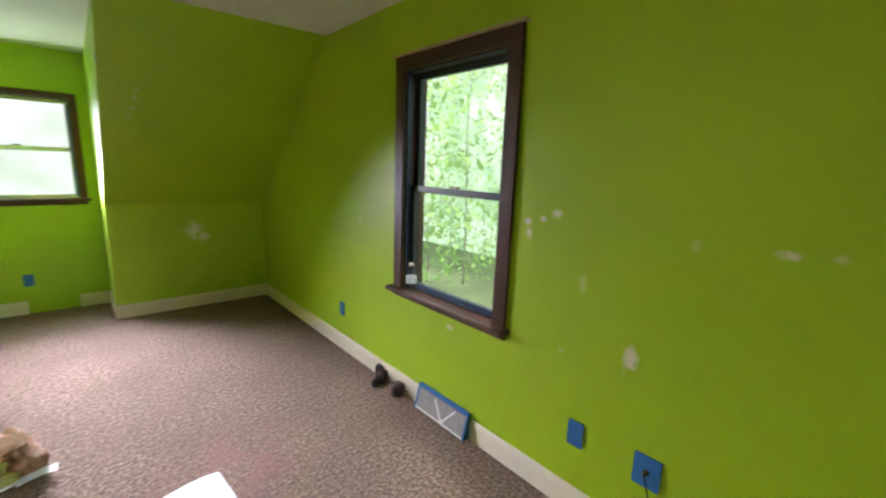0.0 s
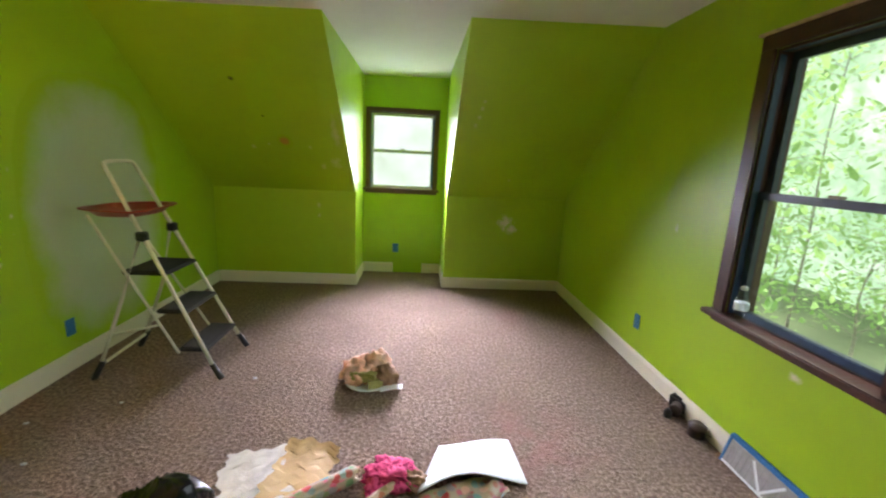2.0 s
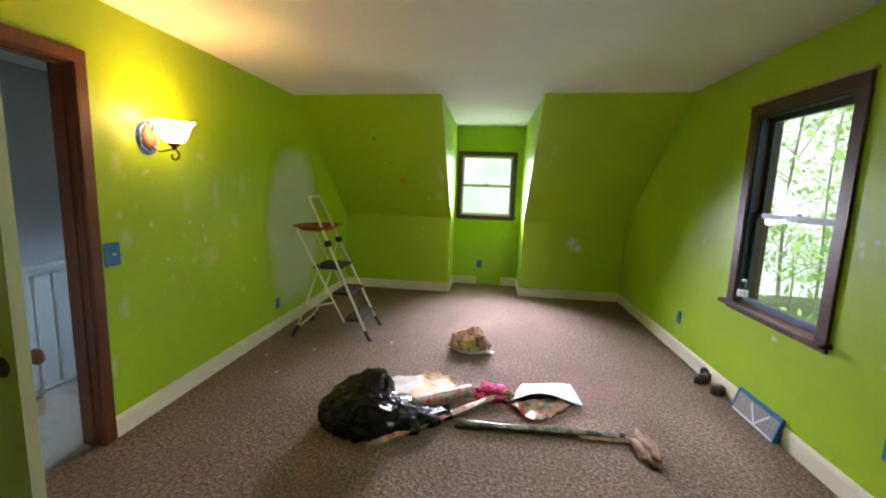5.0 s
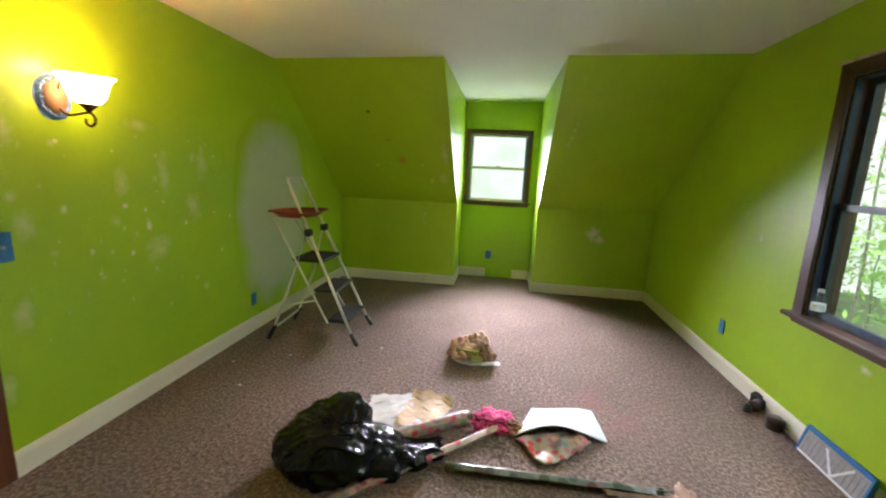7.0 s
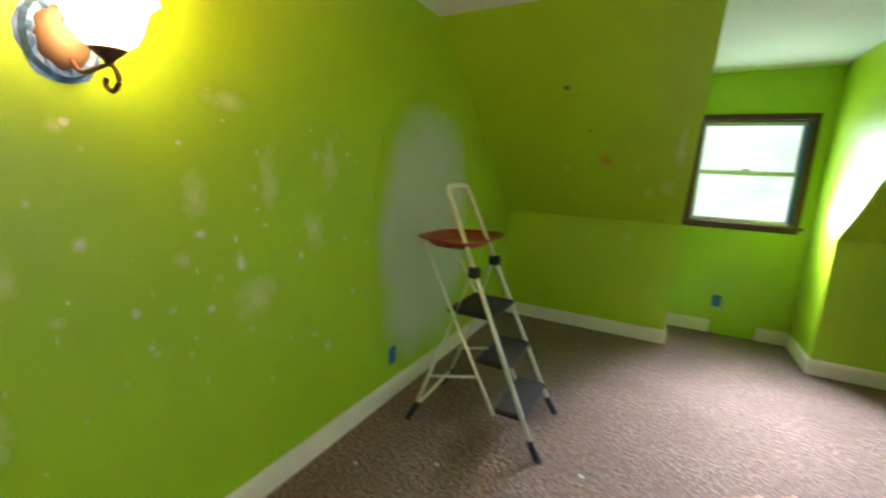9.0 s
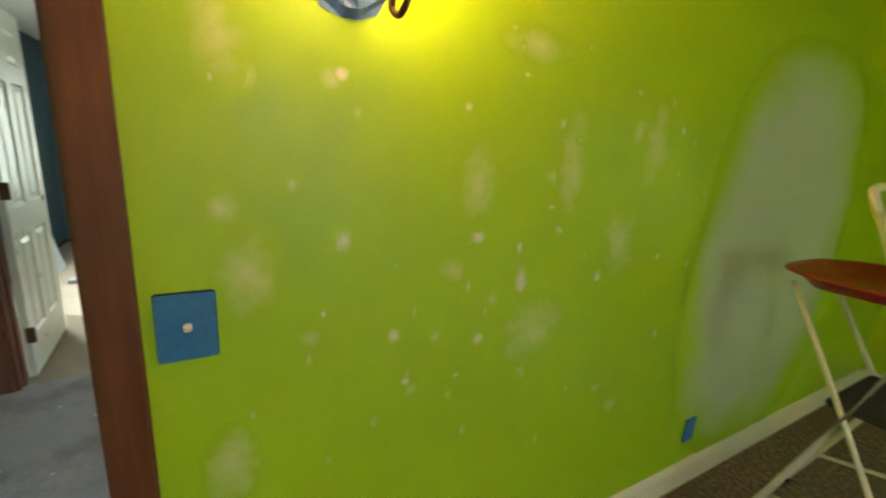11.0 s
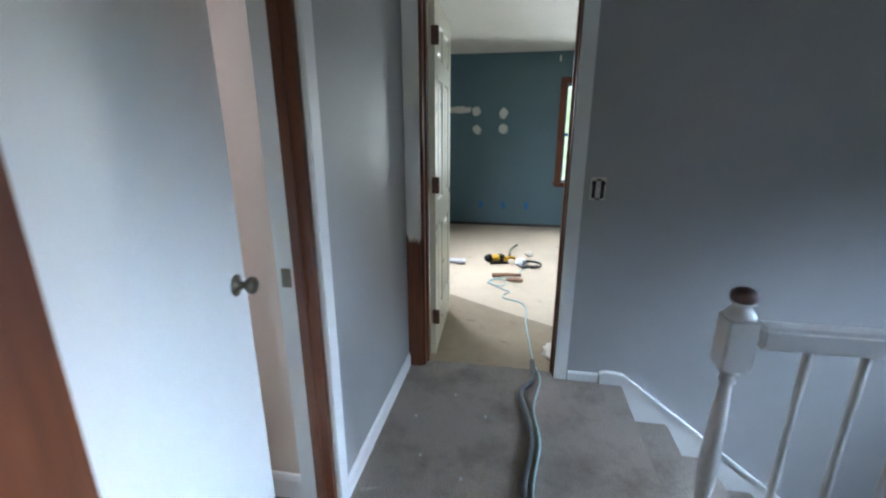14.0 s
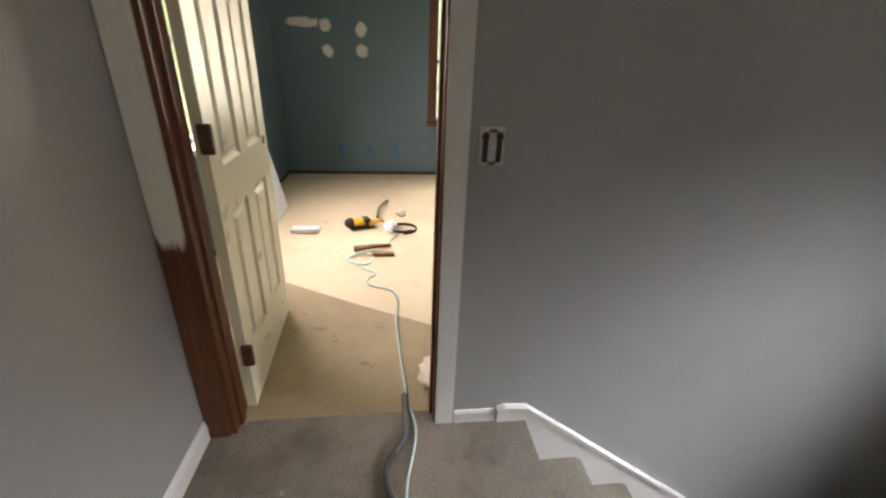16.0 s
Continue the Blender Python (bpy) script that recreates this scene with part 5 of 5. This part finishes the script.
def roll(name, label, p, q, r, mat, taper=1.0, torn=True):
    """A tube of wrapping paper lying on the floor, open at both ends, with a loose edge."""
    ob = thing(name, label, "wrapping paper", group="wrapping paper rolls")
    p, q = Vector((*p, r)), Vector((*q, r * taper))
    d = (q - p).normalized()
    a = d.cross(Vector((0, 0, 1))).normalized()
    b = a.cross(d).normalized()
    bm = bmesh.new()
    sides, rings = 20, []
    for i in range(15):
        t = i / 14
        rr = r * (1 + (taper - 1) * t)
        c = p.lerp(q, t)
        rings.append([[bm.verts.new(c + (a * math.cos(k * math.tau / sides) + b * math.sin(k * math.tau / sides)) * rr * s * (1 + 0.03 * math.sin(3 * k + 9 * t)) + d * (0.02 * math.sin(5.1 * k) if torn and i == 14 else 0)) for k in range(sides)] for s in (1.0, 0.82)])
    for lay in (0, 1):
        for r0, r1 in zip(rings, rings[1:]):
            for k in range(sides):
                f = (r0[lay][k], r0[lay][(k + 1) % sides], r1[lay][(k + 1) % sides], r1[lay][k])
                bm.faces.new(f if lay == 0 else f[::-1])
    for e in (rings[0], rings[-1]):
        for k in range(sides):
            bm.faces.new((e[0][k], e[0][(k + 1) % sides], e[1][(k + 1) % sides], e[1][k]))
    bmesh.ops.recalc_face_normals(bm, faces=bm.faces[:])
    part("paper_tube", bm, mat, ob, "", True)
    # the loose outer edge of the paper, lifting a little
    lip = bmesh.new()
    lo = [p.lerp(q, 0.05 + 0.9 * i / 10) for i in range(11)]
    row = [[lip.verts.new(c + a * (r * 0.4 + 0.012 * s) + b * (r * 0.95 - 0.004 * s + 0.003 * math.sin(i * 1.7)) + Vector((0, 0, 0.001 * lay))) for i, c in enumerate(lo)] for lay in (0, 1) for s in (0, 1, 2)]
    for g in ((0, 1), (1, 2), (4, 3), (5, 4)):
        for i in range(10):
            lip.faces.new((row[g[0]][i], row[g[0]][i + 1], row[g[1]][i + 1], row[g[1]][i]))
    part("loose_edge", lip, mat, ob, "", True)
    return ob


roll("wrapping_roll", "thick roll of floral wrapping paper with a torn end", (-0.80, 1.67), (-0.41, 1.95), 0.036, FLORAL, 1.1)
roll("wrapping_roll", "long thin roll of floral wrapping paper on the carpet", (-0.955, 1.20), (-0.165, 1.965), 0.021, FLORAL)
roll("wrapping_roll", "long dark foil roll of wrapping paper on the carpet", (-0.48, 1.53), (0.58, 1.56), 0.021, FOIL, 0.9)
roll("wrapping_roll", "thin silvery roll of wrapping paper beside the dark one", (0.28, 1.522), (0.60, 1.535), 0.012, KRAFT, 0.8)
single("crumpled_kraft", lump((0.66, 1.44), (0.055, 0.13, 0.035), 3.3, 0.55, 2.6, 4), KRAFT, "crumpled brown kraft paper at the roll's end", "paper", soft=True)
single("crumpled_kraft", lump((-0.13, 1.93), (0.05, 0.05, 0.035), 6.3, 0.5, 2.4, 4), KRAFT, "crumpled brown paper scrap between floral rolls", "paper", soft=True)


def white_sheet(u, v):
    p = bilinear(((-0.12, 1.84), (0.40, 1.92), (0.37, 2.23), (-0.01, 2.18)), u, v)
    return (p.x, p.y + 0.02 * math.sin(3.1 * u), 0.012 + 0.075 * (1 - v) * math.sin(3.14 * min(1, 0.12 + 0.88 * u)) ** 1.3 + 0.006 * math.sin(6 * u + 3 * v))


single("paper_sheet", sheet(white_sheet, 18, 12), PAPERWHITE, "curled white sheet of wrapping paper, blank side up", "paper", soft=True)


def floral_sheet(u, v):
    p = bilinear(((-0.13, 1.85), (0.02, 1.62), (0.30, 1.86), (0.26, 1.98)), u, v)
    return (p.x, p.y, 0.006 + 0.018 * abs(math.sin(5 * u + 3 * v)) + 0.012 * math.sin(11 * v + 4 * u) ** 2)


single("paper_scrap", sheet(floral_sheet, 18, 18), FLORAL, "torn floral wrapping paper scrap, crumpled", "paper", soft=True)


def torn_white(u, v):
    p = bilinear(((-1.06, 2.10), (-0.66, 2.22), (-0.62, 1.80), (-0.95, 1.68)), u, v)
    return (p.x + 0.015 * math.sin(13 * v) + 0.010 * math.sin(37 * v), p.y + 0.015 * math.sin(11 * u) + 0.010 * math.sin(31 * u + 1), 0.006 + 0.012 * math.sin(4 * u + 6 * v) ** 2)


single("paper_sheet", sheet(torn_white, 24, 24, 0.001), PAPERWARM, "torn white backing paper lying flat", "paper")


def tan_sheet(u, v):
    p = bilinear(((-0.83, 1.80), (-0.56, 1.84), (-0.50, 2.13), (-0.77, 2.19)), u, v)
    return (p.x + 0.012 * math.sin(19 * v) + 0.008 * math.sin(41 * v + 2), p.y + 0.014 * math.sin(17 * u + 1) + 0.02 * math.sin(3.1 * u), 0.0195 + 0.030 * max(0.0, v - 0.55) ** 2 * 4 + 0.004 * math.sin(9 * u + 5 * v))


single("paper_sheet", sheet(tan_sheet, 22, 22, 0.001), TAN, "curled glossy tan sheet of paper", "paper")
cloth = thing("cloth", "crumpled bright pink cloth on the carpet", "cloth")
part("cloth_body", lump((-0.245, 1.965), (0.095, 0.08, 0.042), 4.4, 0.45, 2.2, 5, ridge=1.2), PINKCLOTH, cloth, "", True)
part("cloth_fold", lump((-0.31, 1.89), (0.04, 0.05, 0.026), 9.4, 0.45, 2.4, 4, ridge=1.2), PINKCLOTH, cloth, "", True)

# plate with scraps
dish = thing("paper_plate", "white paper plate lying on the carpet", "plate", (-0.45, 2.83, 0.0))
bm = lathe(bmesh.new(), [(0.085, 0.0), (0.125, 0.010), (0.158, 0.020), (0.160, 0.024), (0.122, 0.015), (0.085, 0.005)], sides=36)
part("plate_body", bm, PAPERWHITE, dish, "", True)
single("sponge", prism(bmesh.new(), [(-0.565, 2.765), (-0.40, 2.725), (-0.385, 2.775), (-0.55, 2.82)], 2, 0.045, 0.105), SPONGE, "olive green sponge block on the plate", "sponge")
single("sponge", prism(bmesh.new(), [(-0.44, 2.705), (-0.35, 2.735), (-0.38, 2.79), (-0.45, 2.77)], 2, 0.012, 0.07), SPONGE, "olive green sponge block on the plate", "sponge")
single("crumpled_tissue", lump((-0.52, 2.84), (0.085, 0.075, 0.085), 1.1, 0.5, 2.4, 4, 0.012, 1.0), TISSUE, "crumpled peach tissue heaped on the plate", "tissue", "tissues", True)
single("crumpled_tissue", lump((-0.40, 2.88), (0.075, 0.07, 0.10), 2.6, 0.5, 2.6, 4, 0.012, 1.0), TISSUE, "crumpled peach tissue heaped on the plate", "tissue", "tissues", True)
single("crumpled_tissue", lump((-0.34, 2.80), (0.06, 0.06, 0.07), 5.6, 0.45, 2.6, 4, 0.012, 1.0), KRAFT, "crumpled brown paper ball on the plate", "tissue", "tissues", True)
single("paper_scrap", sheet(lambda u, v: (-0.36 + 0.14 * u, 2.66 + 0.06 * v + 0.04 * u, 0.028 + 0.008 * math.sin(3 * u)), 8, 5), PAPERWHITE, "white paper scrap overhanging the plate", "paper")

# cordless drill by the east wall
drill = thing("cordless_drill", "dark brown cordless drill lying on the carpet", "drill", (1.42, 2.48, 0.0), "", -70)
drill.scale = (1.15, 1.15, 1.15)
bm = tube(bmesh.new(), [(-0.02, 0.0, 0.045), (0.0, 0.0, 0.045), (0.09, 0.0, 0.042), (0.125, 0.0, 0.04)], 0.045, 16, 0.8)
part("motor_housing", bm, DRILLBROWN, drill, "", True)
part("chuck", lathe(bmesh.new(), [(0.02, 0.0), (0.022, 0.015), (0.018, 0.035), (0.008, 0.048)], sides=16), BLACKPLASTIC, drill, "", True)
chuck = drill.children[-1]
chuck.matrix_local = pose(0.12, 0, 0.04, 0, 90, 0)
part("bit", tube(bmesh.new(), [(0.16, 0, 0.04), (0.235, 0.0, 0.037)], 0.0035, 6), NICKEL, drill)
part("grip", tube(bmesh.new(), smooth([(0.02, 0.02, 0.04), (0.0, 0.07, 0.036), (-0.02, 0.115, 0.034)]), 0.032, 12), DRILLBROWN, drill, "", True)
part("battery", boxed(-0.075, 0.045, 0.085, 0.155, 0.0, 0.085, 0.014), BLACKPLASTIC, drill)

# bottle on the sill
bottle = thing("water_bottle", "clear plastic water bottle with white cap on the sill", "bottle", (1.505, 2.20, 0.735))
part("bottle_body", lathe(bmesh.new(), [(0.030, 0.0), (0.033, 0.006), (0.033, 0.05), (0.030, 0.06), (0.033, 0.07), (0.033, 0.115), (0.026, 0.145), (0.013, 0.165), (0.013, 0.178)], sides=20), WATER, bottle, "", True)
part("label_band", lathe(bmesh.new(), [(0.0334, 0.072), (0.0336, 0.074), (0.0336, 0.110), (0.0334, 0.112)], sides=20), BOARD, bottle, "pale blue label band", True)
part("cap", lathe(bmesh.new(), [(0.015, 0.176), (0.015, 0.192), (0.013, 0.194)], sides=16), PAPERWHITE, bottle, "white cap", True)

# bits of paint and paper dropped on the carpet
rng = random.Random(11)
for x, y in ((-1.95, 2.05), (-2.2, 2.35), (-1.05, 0.35), (-1.85, 2.55), (-0.55, 0.65), (-1.2, 2.85)):
    single("debris_chip", lump((x, y), (0.012, 0.009, 0.004), x * y, 0.4, 2.0, 2), PAPERWHITE, "small white plaster chip on the carpet", "debris", "plaster chips")

# ---- hall things ----
newel = thing("newel_post", "worn white painted newel post with a rubbed brown ball top", "newel", (-3.345, 1.300, 0.0))
part("base", boxed(-0.04, 0.04, -0.04, 0.04, 0.0, 0.26, 0.004), BANISTER, newel)
part("shaft", lathe(bmesh.new(), [(0.028, 0.26), (0.032, 0.275), (0.018, 0.30), (0.024, 0.36), (0.027, 0.44), (0.021, 0.60), (0.015, 0.70), (0.022, 0.715), (0.016, 0.73), (0.028, 0.745)], sides=20), BANISTER, newel, "", True)
part("head", boxed(-0.036, 0.036, -0.036, 0.036, 0.755, 0.90, 0.004), BANISTER, newel)
part("ball_collar", lathe(bmesh.new(), [(0.037, 0.90), (0.036, 0.907), (0.030, 0.918), (0.022, 0.928), (0.021, 0.934), (0.030, 0.942)], sides=20), BANISTER, newel, "chipped white turned collar", True)
part("ball_top", lathe(bmesh.new(), [(0.021, 0.938), (0.029, 0.946), (0.032, 0.957), (0.029, 0.968), (0.020, 0.976), (0.009, 0.980), (0.002, 0.981)], sides=24), BALLWOOD, newel, "rubbed brown ball top", True)
guard = thing("stair_guard", "white painted stair guard with slim balusters", "railing", (-3.345, 1.345, 0.0))
part("handrail", boxed(-0.03, 0.03, 0.0, 2.645, 0.82, 0.885, 0.012), BANISTER, guard)
part("shoe_rail", boxed(-0.03, 0.03, 0.0, 2.645, 0.0, 0.02, 0.004), BANISTER, guard)
for k in range(20):
    y = 0.13 + 0.13 * k
    part("baluster", lathe(bmesh.new(), [(0.012, 0.02), (0.012, 0.20), (0.008, 0.22), (0.011, 0.40), (0.008, 0.66), (0.011, 0.70), (0.011, 0.82)], (0, y, 0), 10), BANISTER, guard, "", True)

CARD = plain("tan_cardboard", (0.46, 0.33, 0.20), 0.8, vary=0.10, scale=14, relief=0.15)
carton = thing("cardboard_box", "small open tan cardboard box on the hall carpet", "box", (-3.13, 1.17, 0.0), "", 8)
for nm, x0, x1, y0, y1, z0, z1 in (("bottom", -0.085, 0.085, -0.065, 0.065, 0.0, 0.004), ("side", -0.085, -0.081, -0.065, 0.065, 0.004, 0.105), ("side", 0.081, 0.085, -0.065, 0.065, 0.004, 0.105), ("side", -0.081, 0.081, -0.065, -0.061, 0.004, 0.105), ("side", -0.081, 0.081, 0.061, 0.065, 0.004, 0.105)):
    part(nm, boxed(x0, x1, y0, y1, z0, z1), CARD, carton)


def carton_flap(u, v):
    return (-0.083 + 0.004 * math.sin(3 * v) - 0.045 * u * u, -0.063 + 0.126 * v, 0.105 + 0.04 * math.sin(2.2 * u))


part("flap", sheet(carton_flap, 8, 6, 0.003), CARD, carton, "flap bent outwards")

hose = single("vacuum_hose", tube(bmesh.new(), smooth([(-2.98, 1.10, 0.018), (-3.04, 1.06, 0.018), (-3.19, 0.98, 0.018), (-3.25, 0.86, 0.018), (-3.22, 0.73, 0.018), (-3.15, 0.69, 0.018), (-3.11, 0.75, 0.03), (-3.15, 0.85, 0.045), (-3.28, 0.885, 0.03), (-3.40, 0.84, 0.018), (-3.57, 0.80, 0.018), (-3.83, 0.84, 0.018), (-4.03, 0.82, 0.018), (-4.20, 0.79, 0.018), (-4.34, 0.86, 0.018), (-4.55, 0.86, 0.012)], 8), 0.0135, 10), HOSEGREY, "grey corrugated hose snaking over the hall carpet", "hose", soft=True)
single("extension_cable", tube(bmesh.new(), smooth([(-3.0, 1.06, 0.006), (-3.2, 0.93, 0.006), (-3.30, 0.90, 0.006), (-3.55, 0.835, 0.006), (-3.85, 0.875, 0.006), (-4.1, 0.855, 0.006), (-4.36, 0.90, 0.006), (-4.54, 0.87, 0.004), (-4.93, 0.84, 0.004), (-5.13, 0.83, 0.004), (-5.31, 0.84, 0.004), (-5.45, 0.80, 0.004), (-5.52, 0.67, 0.004), (-5.60, 0.65, 0.004), (-5.68, 0.70, 0.004), (-5.75, 0.62, 0.004), (-5.88, 0.52, 0.004), (-5.98, 0.58, 0.008), (-5.93, 0.67, 0.008), (-5.80, 0.63, 0.008), (-5.86, 0.50, 0.012), (-5.99, 0.56, 0.006), (-6.08, 0.72, 0.004), (-6.3, 0.82, 0.004), (-6.42, 0.90, 0.004)], 8), 0.006, 8), CORDBLUE, "pale blue power cord trailing into the work room", "cord", soft=True)
single("door_chime", boxed(-3.97, -3.90, HS, HS + 0.03, 2.25, 2.34, 0.006), VINYL, "small white box high on the hall wall", "chime")
rng = random.Random(5)
for x, y in ((-3.70, 0.36), (-3.95, 0.28), (-4.15, 0.45), (-3.6, 0.55), (-4.0, 0.62)):
    single("debris_chip", lump((x, y), (0.008, 0.006, 0.003), x * y, 0.4, 2.0, 2), PAPERWHITE, "small white plaster chip on hall carpet", "debris", "plaster chips")

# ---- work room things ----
# outline follows the shadow edge on the floor; its shade is painted brown
structure("floor_worn_patch", prism(bmesh.new(), [(HX - 0.06, BS), (HX - 0.06, 2.2), (-4.95, 2.2), (-5.06, 1.05), (-5.30, 0.62), (-5.62, 0.1), (-5.7, BS)], 2, -0.008, -0.004), SOILEDSHADE, "stained subfloor near the doorway, shadow painted in as darker brown")
strip = thing("baseboard_gap", "dark unpainted gap where the baseboard was removed", "trim")
strip["kind"] = "structure"
part("gap", boxed(FX, FX + 0.004, BS, BN, -0.008, 0.03), DARKGAP, strip)
part("gap", boxed(FX, HX - 0.14, BS, BS + 0.004, -0.008, 0.03), DARKGAP, strip)
saw = thing("power_saw", "yellow and black power saw lying on the plywood", "saw", (-6.53, 0.57, 0.0), "", 205)
saw.scale = (0.74, 0.74, 0.74)
part("nozzle", lathe(bmesh.new(), [(0.055, 0.0), (0.060, 0.03), (0.048, 0.07), (0.03, 0.09)], sides=18), BLACKPLASTIC, saw, "black round nozzle", True)
saw.children[-1].matrix_local = pose(0.02, 0.12, 0.068, -90, 0, 0)
part("housing", tube(bmesh.new(), [(0.02, 0.12, 0.065), (0.0, 0.05, 0.07), (-0.03, -0.05, 0.06), (-0.05, -0.11, 0.05)], 0.050, 14, 0.8), YELLOW, saw, "", True)
part("guard", boxed(-0.07, 0.05, -0.07, 0.02, 0.02, 0.115, 0.015), BLACKPLASTIC, saw)
part("grip", tube(bmesh.new(), smooth([(-0.04, -0.10, 0.05), (-0.07, -0.17, 0.08), (-0.05, -0.22, 0.05)]), 0.020, 10), YELLOW, saw, "", True)
part("foot", boxed(-0.08, 0.06, -0.12, 0.16, 0.0, 0.012, 0.004), NICKEL, saw)
single("hand_tool", tube(bmesh.new(), smooth([(-6.72, 0.68, 0.02), (-6.95, 0.69, 0.03), (-7.20, 0.76, 0.02)]), 0.014, 8), NICKEL, "grey pry bar lying on the plywood", "tool", soft=True)
single("hand_tool", tube(bmesh.new(), [(-6.04, 0.53, 0.02), (-6.09, 0.68, 0.02), (-6.11, 0.80, 0.012)], 0.022, 10, 0.6), KRAFT, "wooden handled tool lying on the plywood", "tool", soft=True)
single("hand_tool", boxed(-6.00, -5.95, 0.66, 0.82, 0.0, 0.018, 0.004), KRAFT, "small wooden scrap on the plywood", "tool")
single("cord_coil", tube(bmesh.new(), smooth([(-6.45 + 0.10 * math.cos(a), 0.90 + 0.11 * math.sin(a), 0.006 + 0.002 * a) for a in (k * 0.7 for k in range(20))], 4), 0.006, 6), BLACKPLASTIC, "black cord coiled on the plywood", "cord", soft=True)
single("crumpled_rag", lump((-6.48, 0.80), (0.07, 0.05, 0.04), 7.7, 0.5, 2.4, 3), PAPERWHITE, "crumpled white rag by the saw", "rag", soft=True)
single("crumpled_rag", lump((-6.85, 0.89), (0.07, 0.04, 0.02), 7.1, 0.5, 2.4, 3), PAPERWARM, "crumpled pale rag on the plywood", "rag", soft=True)
single("paper_strip", boxed(-6.50, -6.40, 0.0, 0.22, 0.0, 0.03, 0.006), PAPERWHITE, "white plaster offcut lying on the plywood", "offcut")
single("carpet_scrap", lump((-4.68, 0.985), (0.10, 0.05, 0.02), 1.9, 0.5, 2.4, 3, -0.004), PAPERWARM, "torn pale scrap by the doorway", "scrap", soft=True)
single("carpet_scrap", lump((-7.4, 1.42), (0.16, 0.09, 0.07), 2.9, 0.5, 2.4, 3), KRAFT, "heap of grey-brown scraps by the wall", "scrap", soft=True)
bd = thing("foam_board", "white foam board leaning against the teal wall", "board", (-6.60, BS + 0.26, 0.0), "", 0)
part("board", prism(bmesh.new(), [(0.0, 0.0), (0.012, 0.002), (-0.245, 1.20), (-0.257, 1.198)], 0, -0.45, 0.30), BOARD, bd)

# ---- outside ----
structure("ground", boxed(-80, 80, -80, 80, -3.2, -3.0), GRASS, "rough grass and undergrowth outside")


def backdrop(name, at, rz, w, h, mat):
    bm = bmesh.new()
    box(bm, -w / 2, w / 2, 0, 0.05, -3, h)
    ob = structure(name, bm, mat, "self-glowing backdrop of hazy woods under an overcast sky")
    ob.matrix_world = pose(*at, 0, 0, rz)
    return ob


# backdrop sheets emit their own light in place of daylit woods
backdrop("backdrop_east", (16, 0, 0), -90, 70, 16, WOODSGLOW)
backdrop("backdrop_north", (0, 20, 0), 0, 70, 16, HAZEGLOW)
backdrop("backdrop_west", (-24, 0, 0), 90, 70, 16, WOODSGLOW)
backdrop("backdrop_south", (0, -16, 0), 180, 70, 16, HAZEGLOW)


def leaf(bm, p, d, n, length, width):
    """A pointed leaf blade with a folded midrib."""
    d, n = d.normalized(), n.normalized()
    s = d.cross(n).normalized()
    mid = [bm.verts.new(p + d * length * t - n * 0.25 * length * t * t) for t in (0.0, 0.35, 0.7, 1.0)]
    for sg in (-1, 1):
        e = [bm.verts.new(p + d * length * t + s * sg * width * w - n * (0.25 * length * t * t + 0.12 * width)) for t, w in ((0.35, 0.42), (0.68, 0.5))]
        bm.faces.new((mid[0], mid[1], e[0]))
        bm.faces.new((mid[1], mid[2], e[1], e[0]))
        bm.faces.new((mid[2], mid[3], e[1]))


def tree(name, label, at, height, crown, leaves, seed, leaf_len, limbs=9, spread=1.0):
    rng = random.Random(seed)
    t = thing(name, label, "tree", at)
    bm = bmesh.new()
    tube(bm, smooth([(0, 0, 0), (0.05, 0.03, height * 0.35), (-0.04, 0.08, height * 0.7), (0.02, 0.0, height)]), 0.045, 10, 0.25)
    tips = []
    for k in range(limbs):
        z = height * (0.35 + 0.6 * k / limbs)
        a = k * 2.4 + rng.uniform(-0.4, 0.4)
        ln = crown * rng.uniform(0.6, 1.0) * spread
        end = Vector((ln * math.cos(a), ln * math.sin(a), z + ln * rng.uniform(0.05, 0.45)))
        mid = end * 0.5 + Vector((0, 0, z * 0.5 + rng.uniform(-0.1, 0.25)))
        tube(bm, smooth([(0, 0, z), mid, end], 4), 0.009, 6, 0.3)
        tips += [Vector((0, 0, z)).lerp(end, f) for f in (0.4, 0.6, 0.8, 1.0)] + [mid]
    part("trunk", bm, BARK, t, "", True)
    bm = bmesh.new()
    for k in range(leaves):
        c = rng.choice(tips) + Vector((rng.gauss(0, 0.30), rng.gauss(0, 0.30), rng.gauss(0, 0.24))) * crown * 0.42
        d = Vector((rng.uniform(-1, 1), rng.uniform(-1, 1), rng.uniform(-0.8, 0.3)))
        leaf(bm, c, d, Vector((rng.uniform(-0.5, 0.5), rng.uniform(-0.5, 0.5), 1)), leaf_len * rng.uniform(0.6, 1.2), leaf_len * rng.uniform(0.35, 0.55))
    part("crown", bm, LEAF, t)
    return t


tree("tree", "broad-leaved tree with large drooping leaves by the window", (4.75, 6.75, -3.0), 6.4, 2.5, 760, 3, 0.18, 9)
tree("tree", "slender pale tree in the hazy woods", (12.5, 3.5, -3.0), 9.0, 2.6, 420, 5, 0.26, 6)
tree("tree", "leafy young tree among the woods outside", (7.6, 9.8, -3.0), 7.4, 2.6, 800, 8, 0.17, 12)
tree("tree", "leafy young tree among the woods outside", (11.2, 11.6, -3.0), 8.2, 3.0, 700, 9, 0.22, 12)
for k, (x, y, hgt) in enumerate(((9.4, 8.2, 2.9), (10.2, 12.6, 3.2), (12.4, 9.4, 3.6), (13.2, 14.6, 3.8), (12.0, 17.0, 3.4), (14.2, 11.6, 3.4))):
    tree("shrub", "dense green shrub in the undergrowth outside", (x, y, -3.0), hgt, 1.9, 520, 20 + k, 0.15, 14)
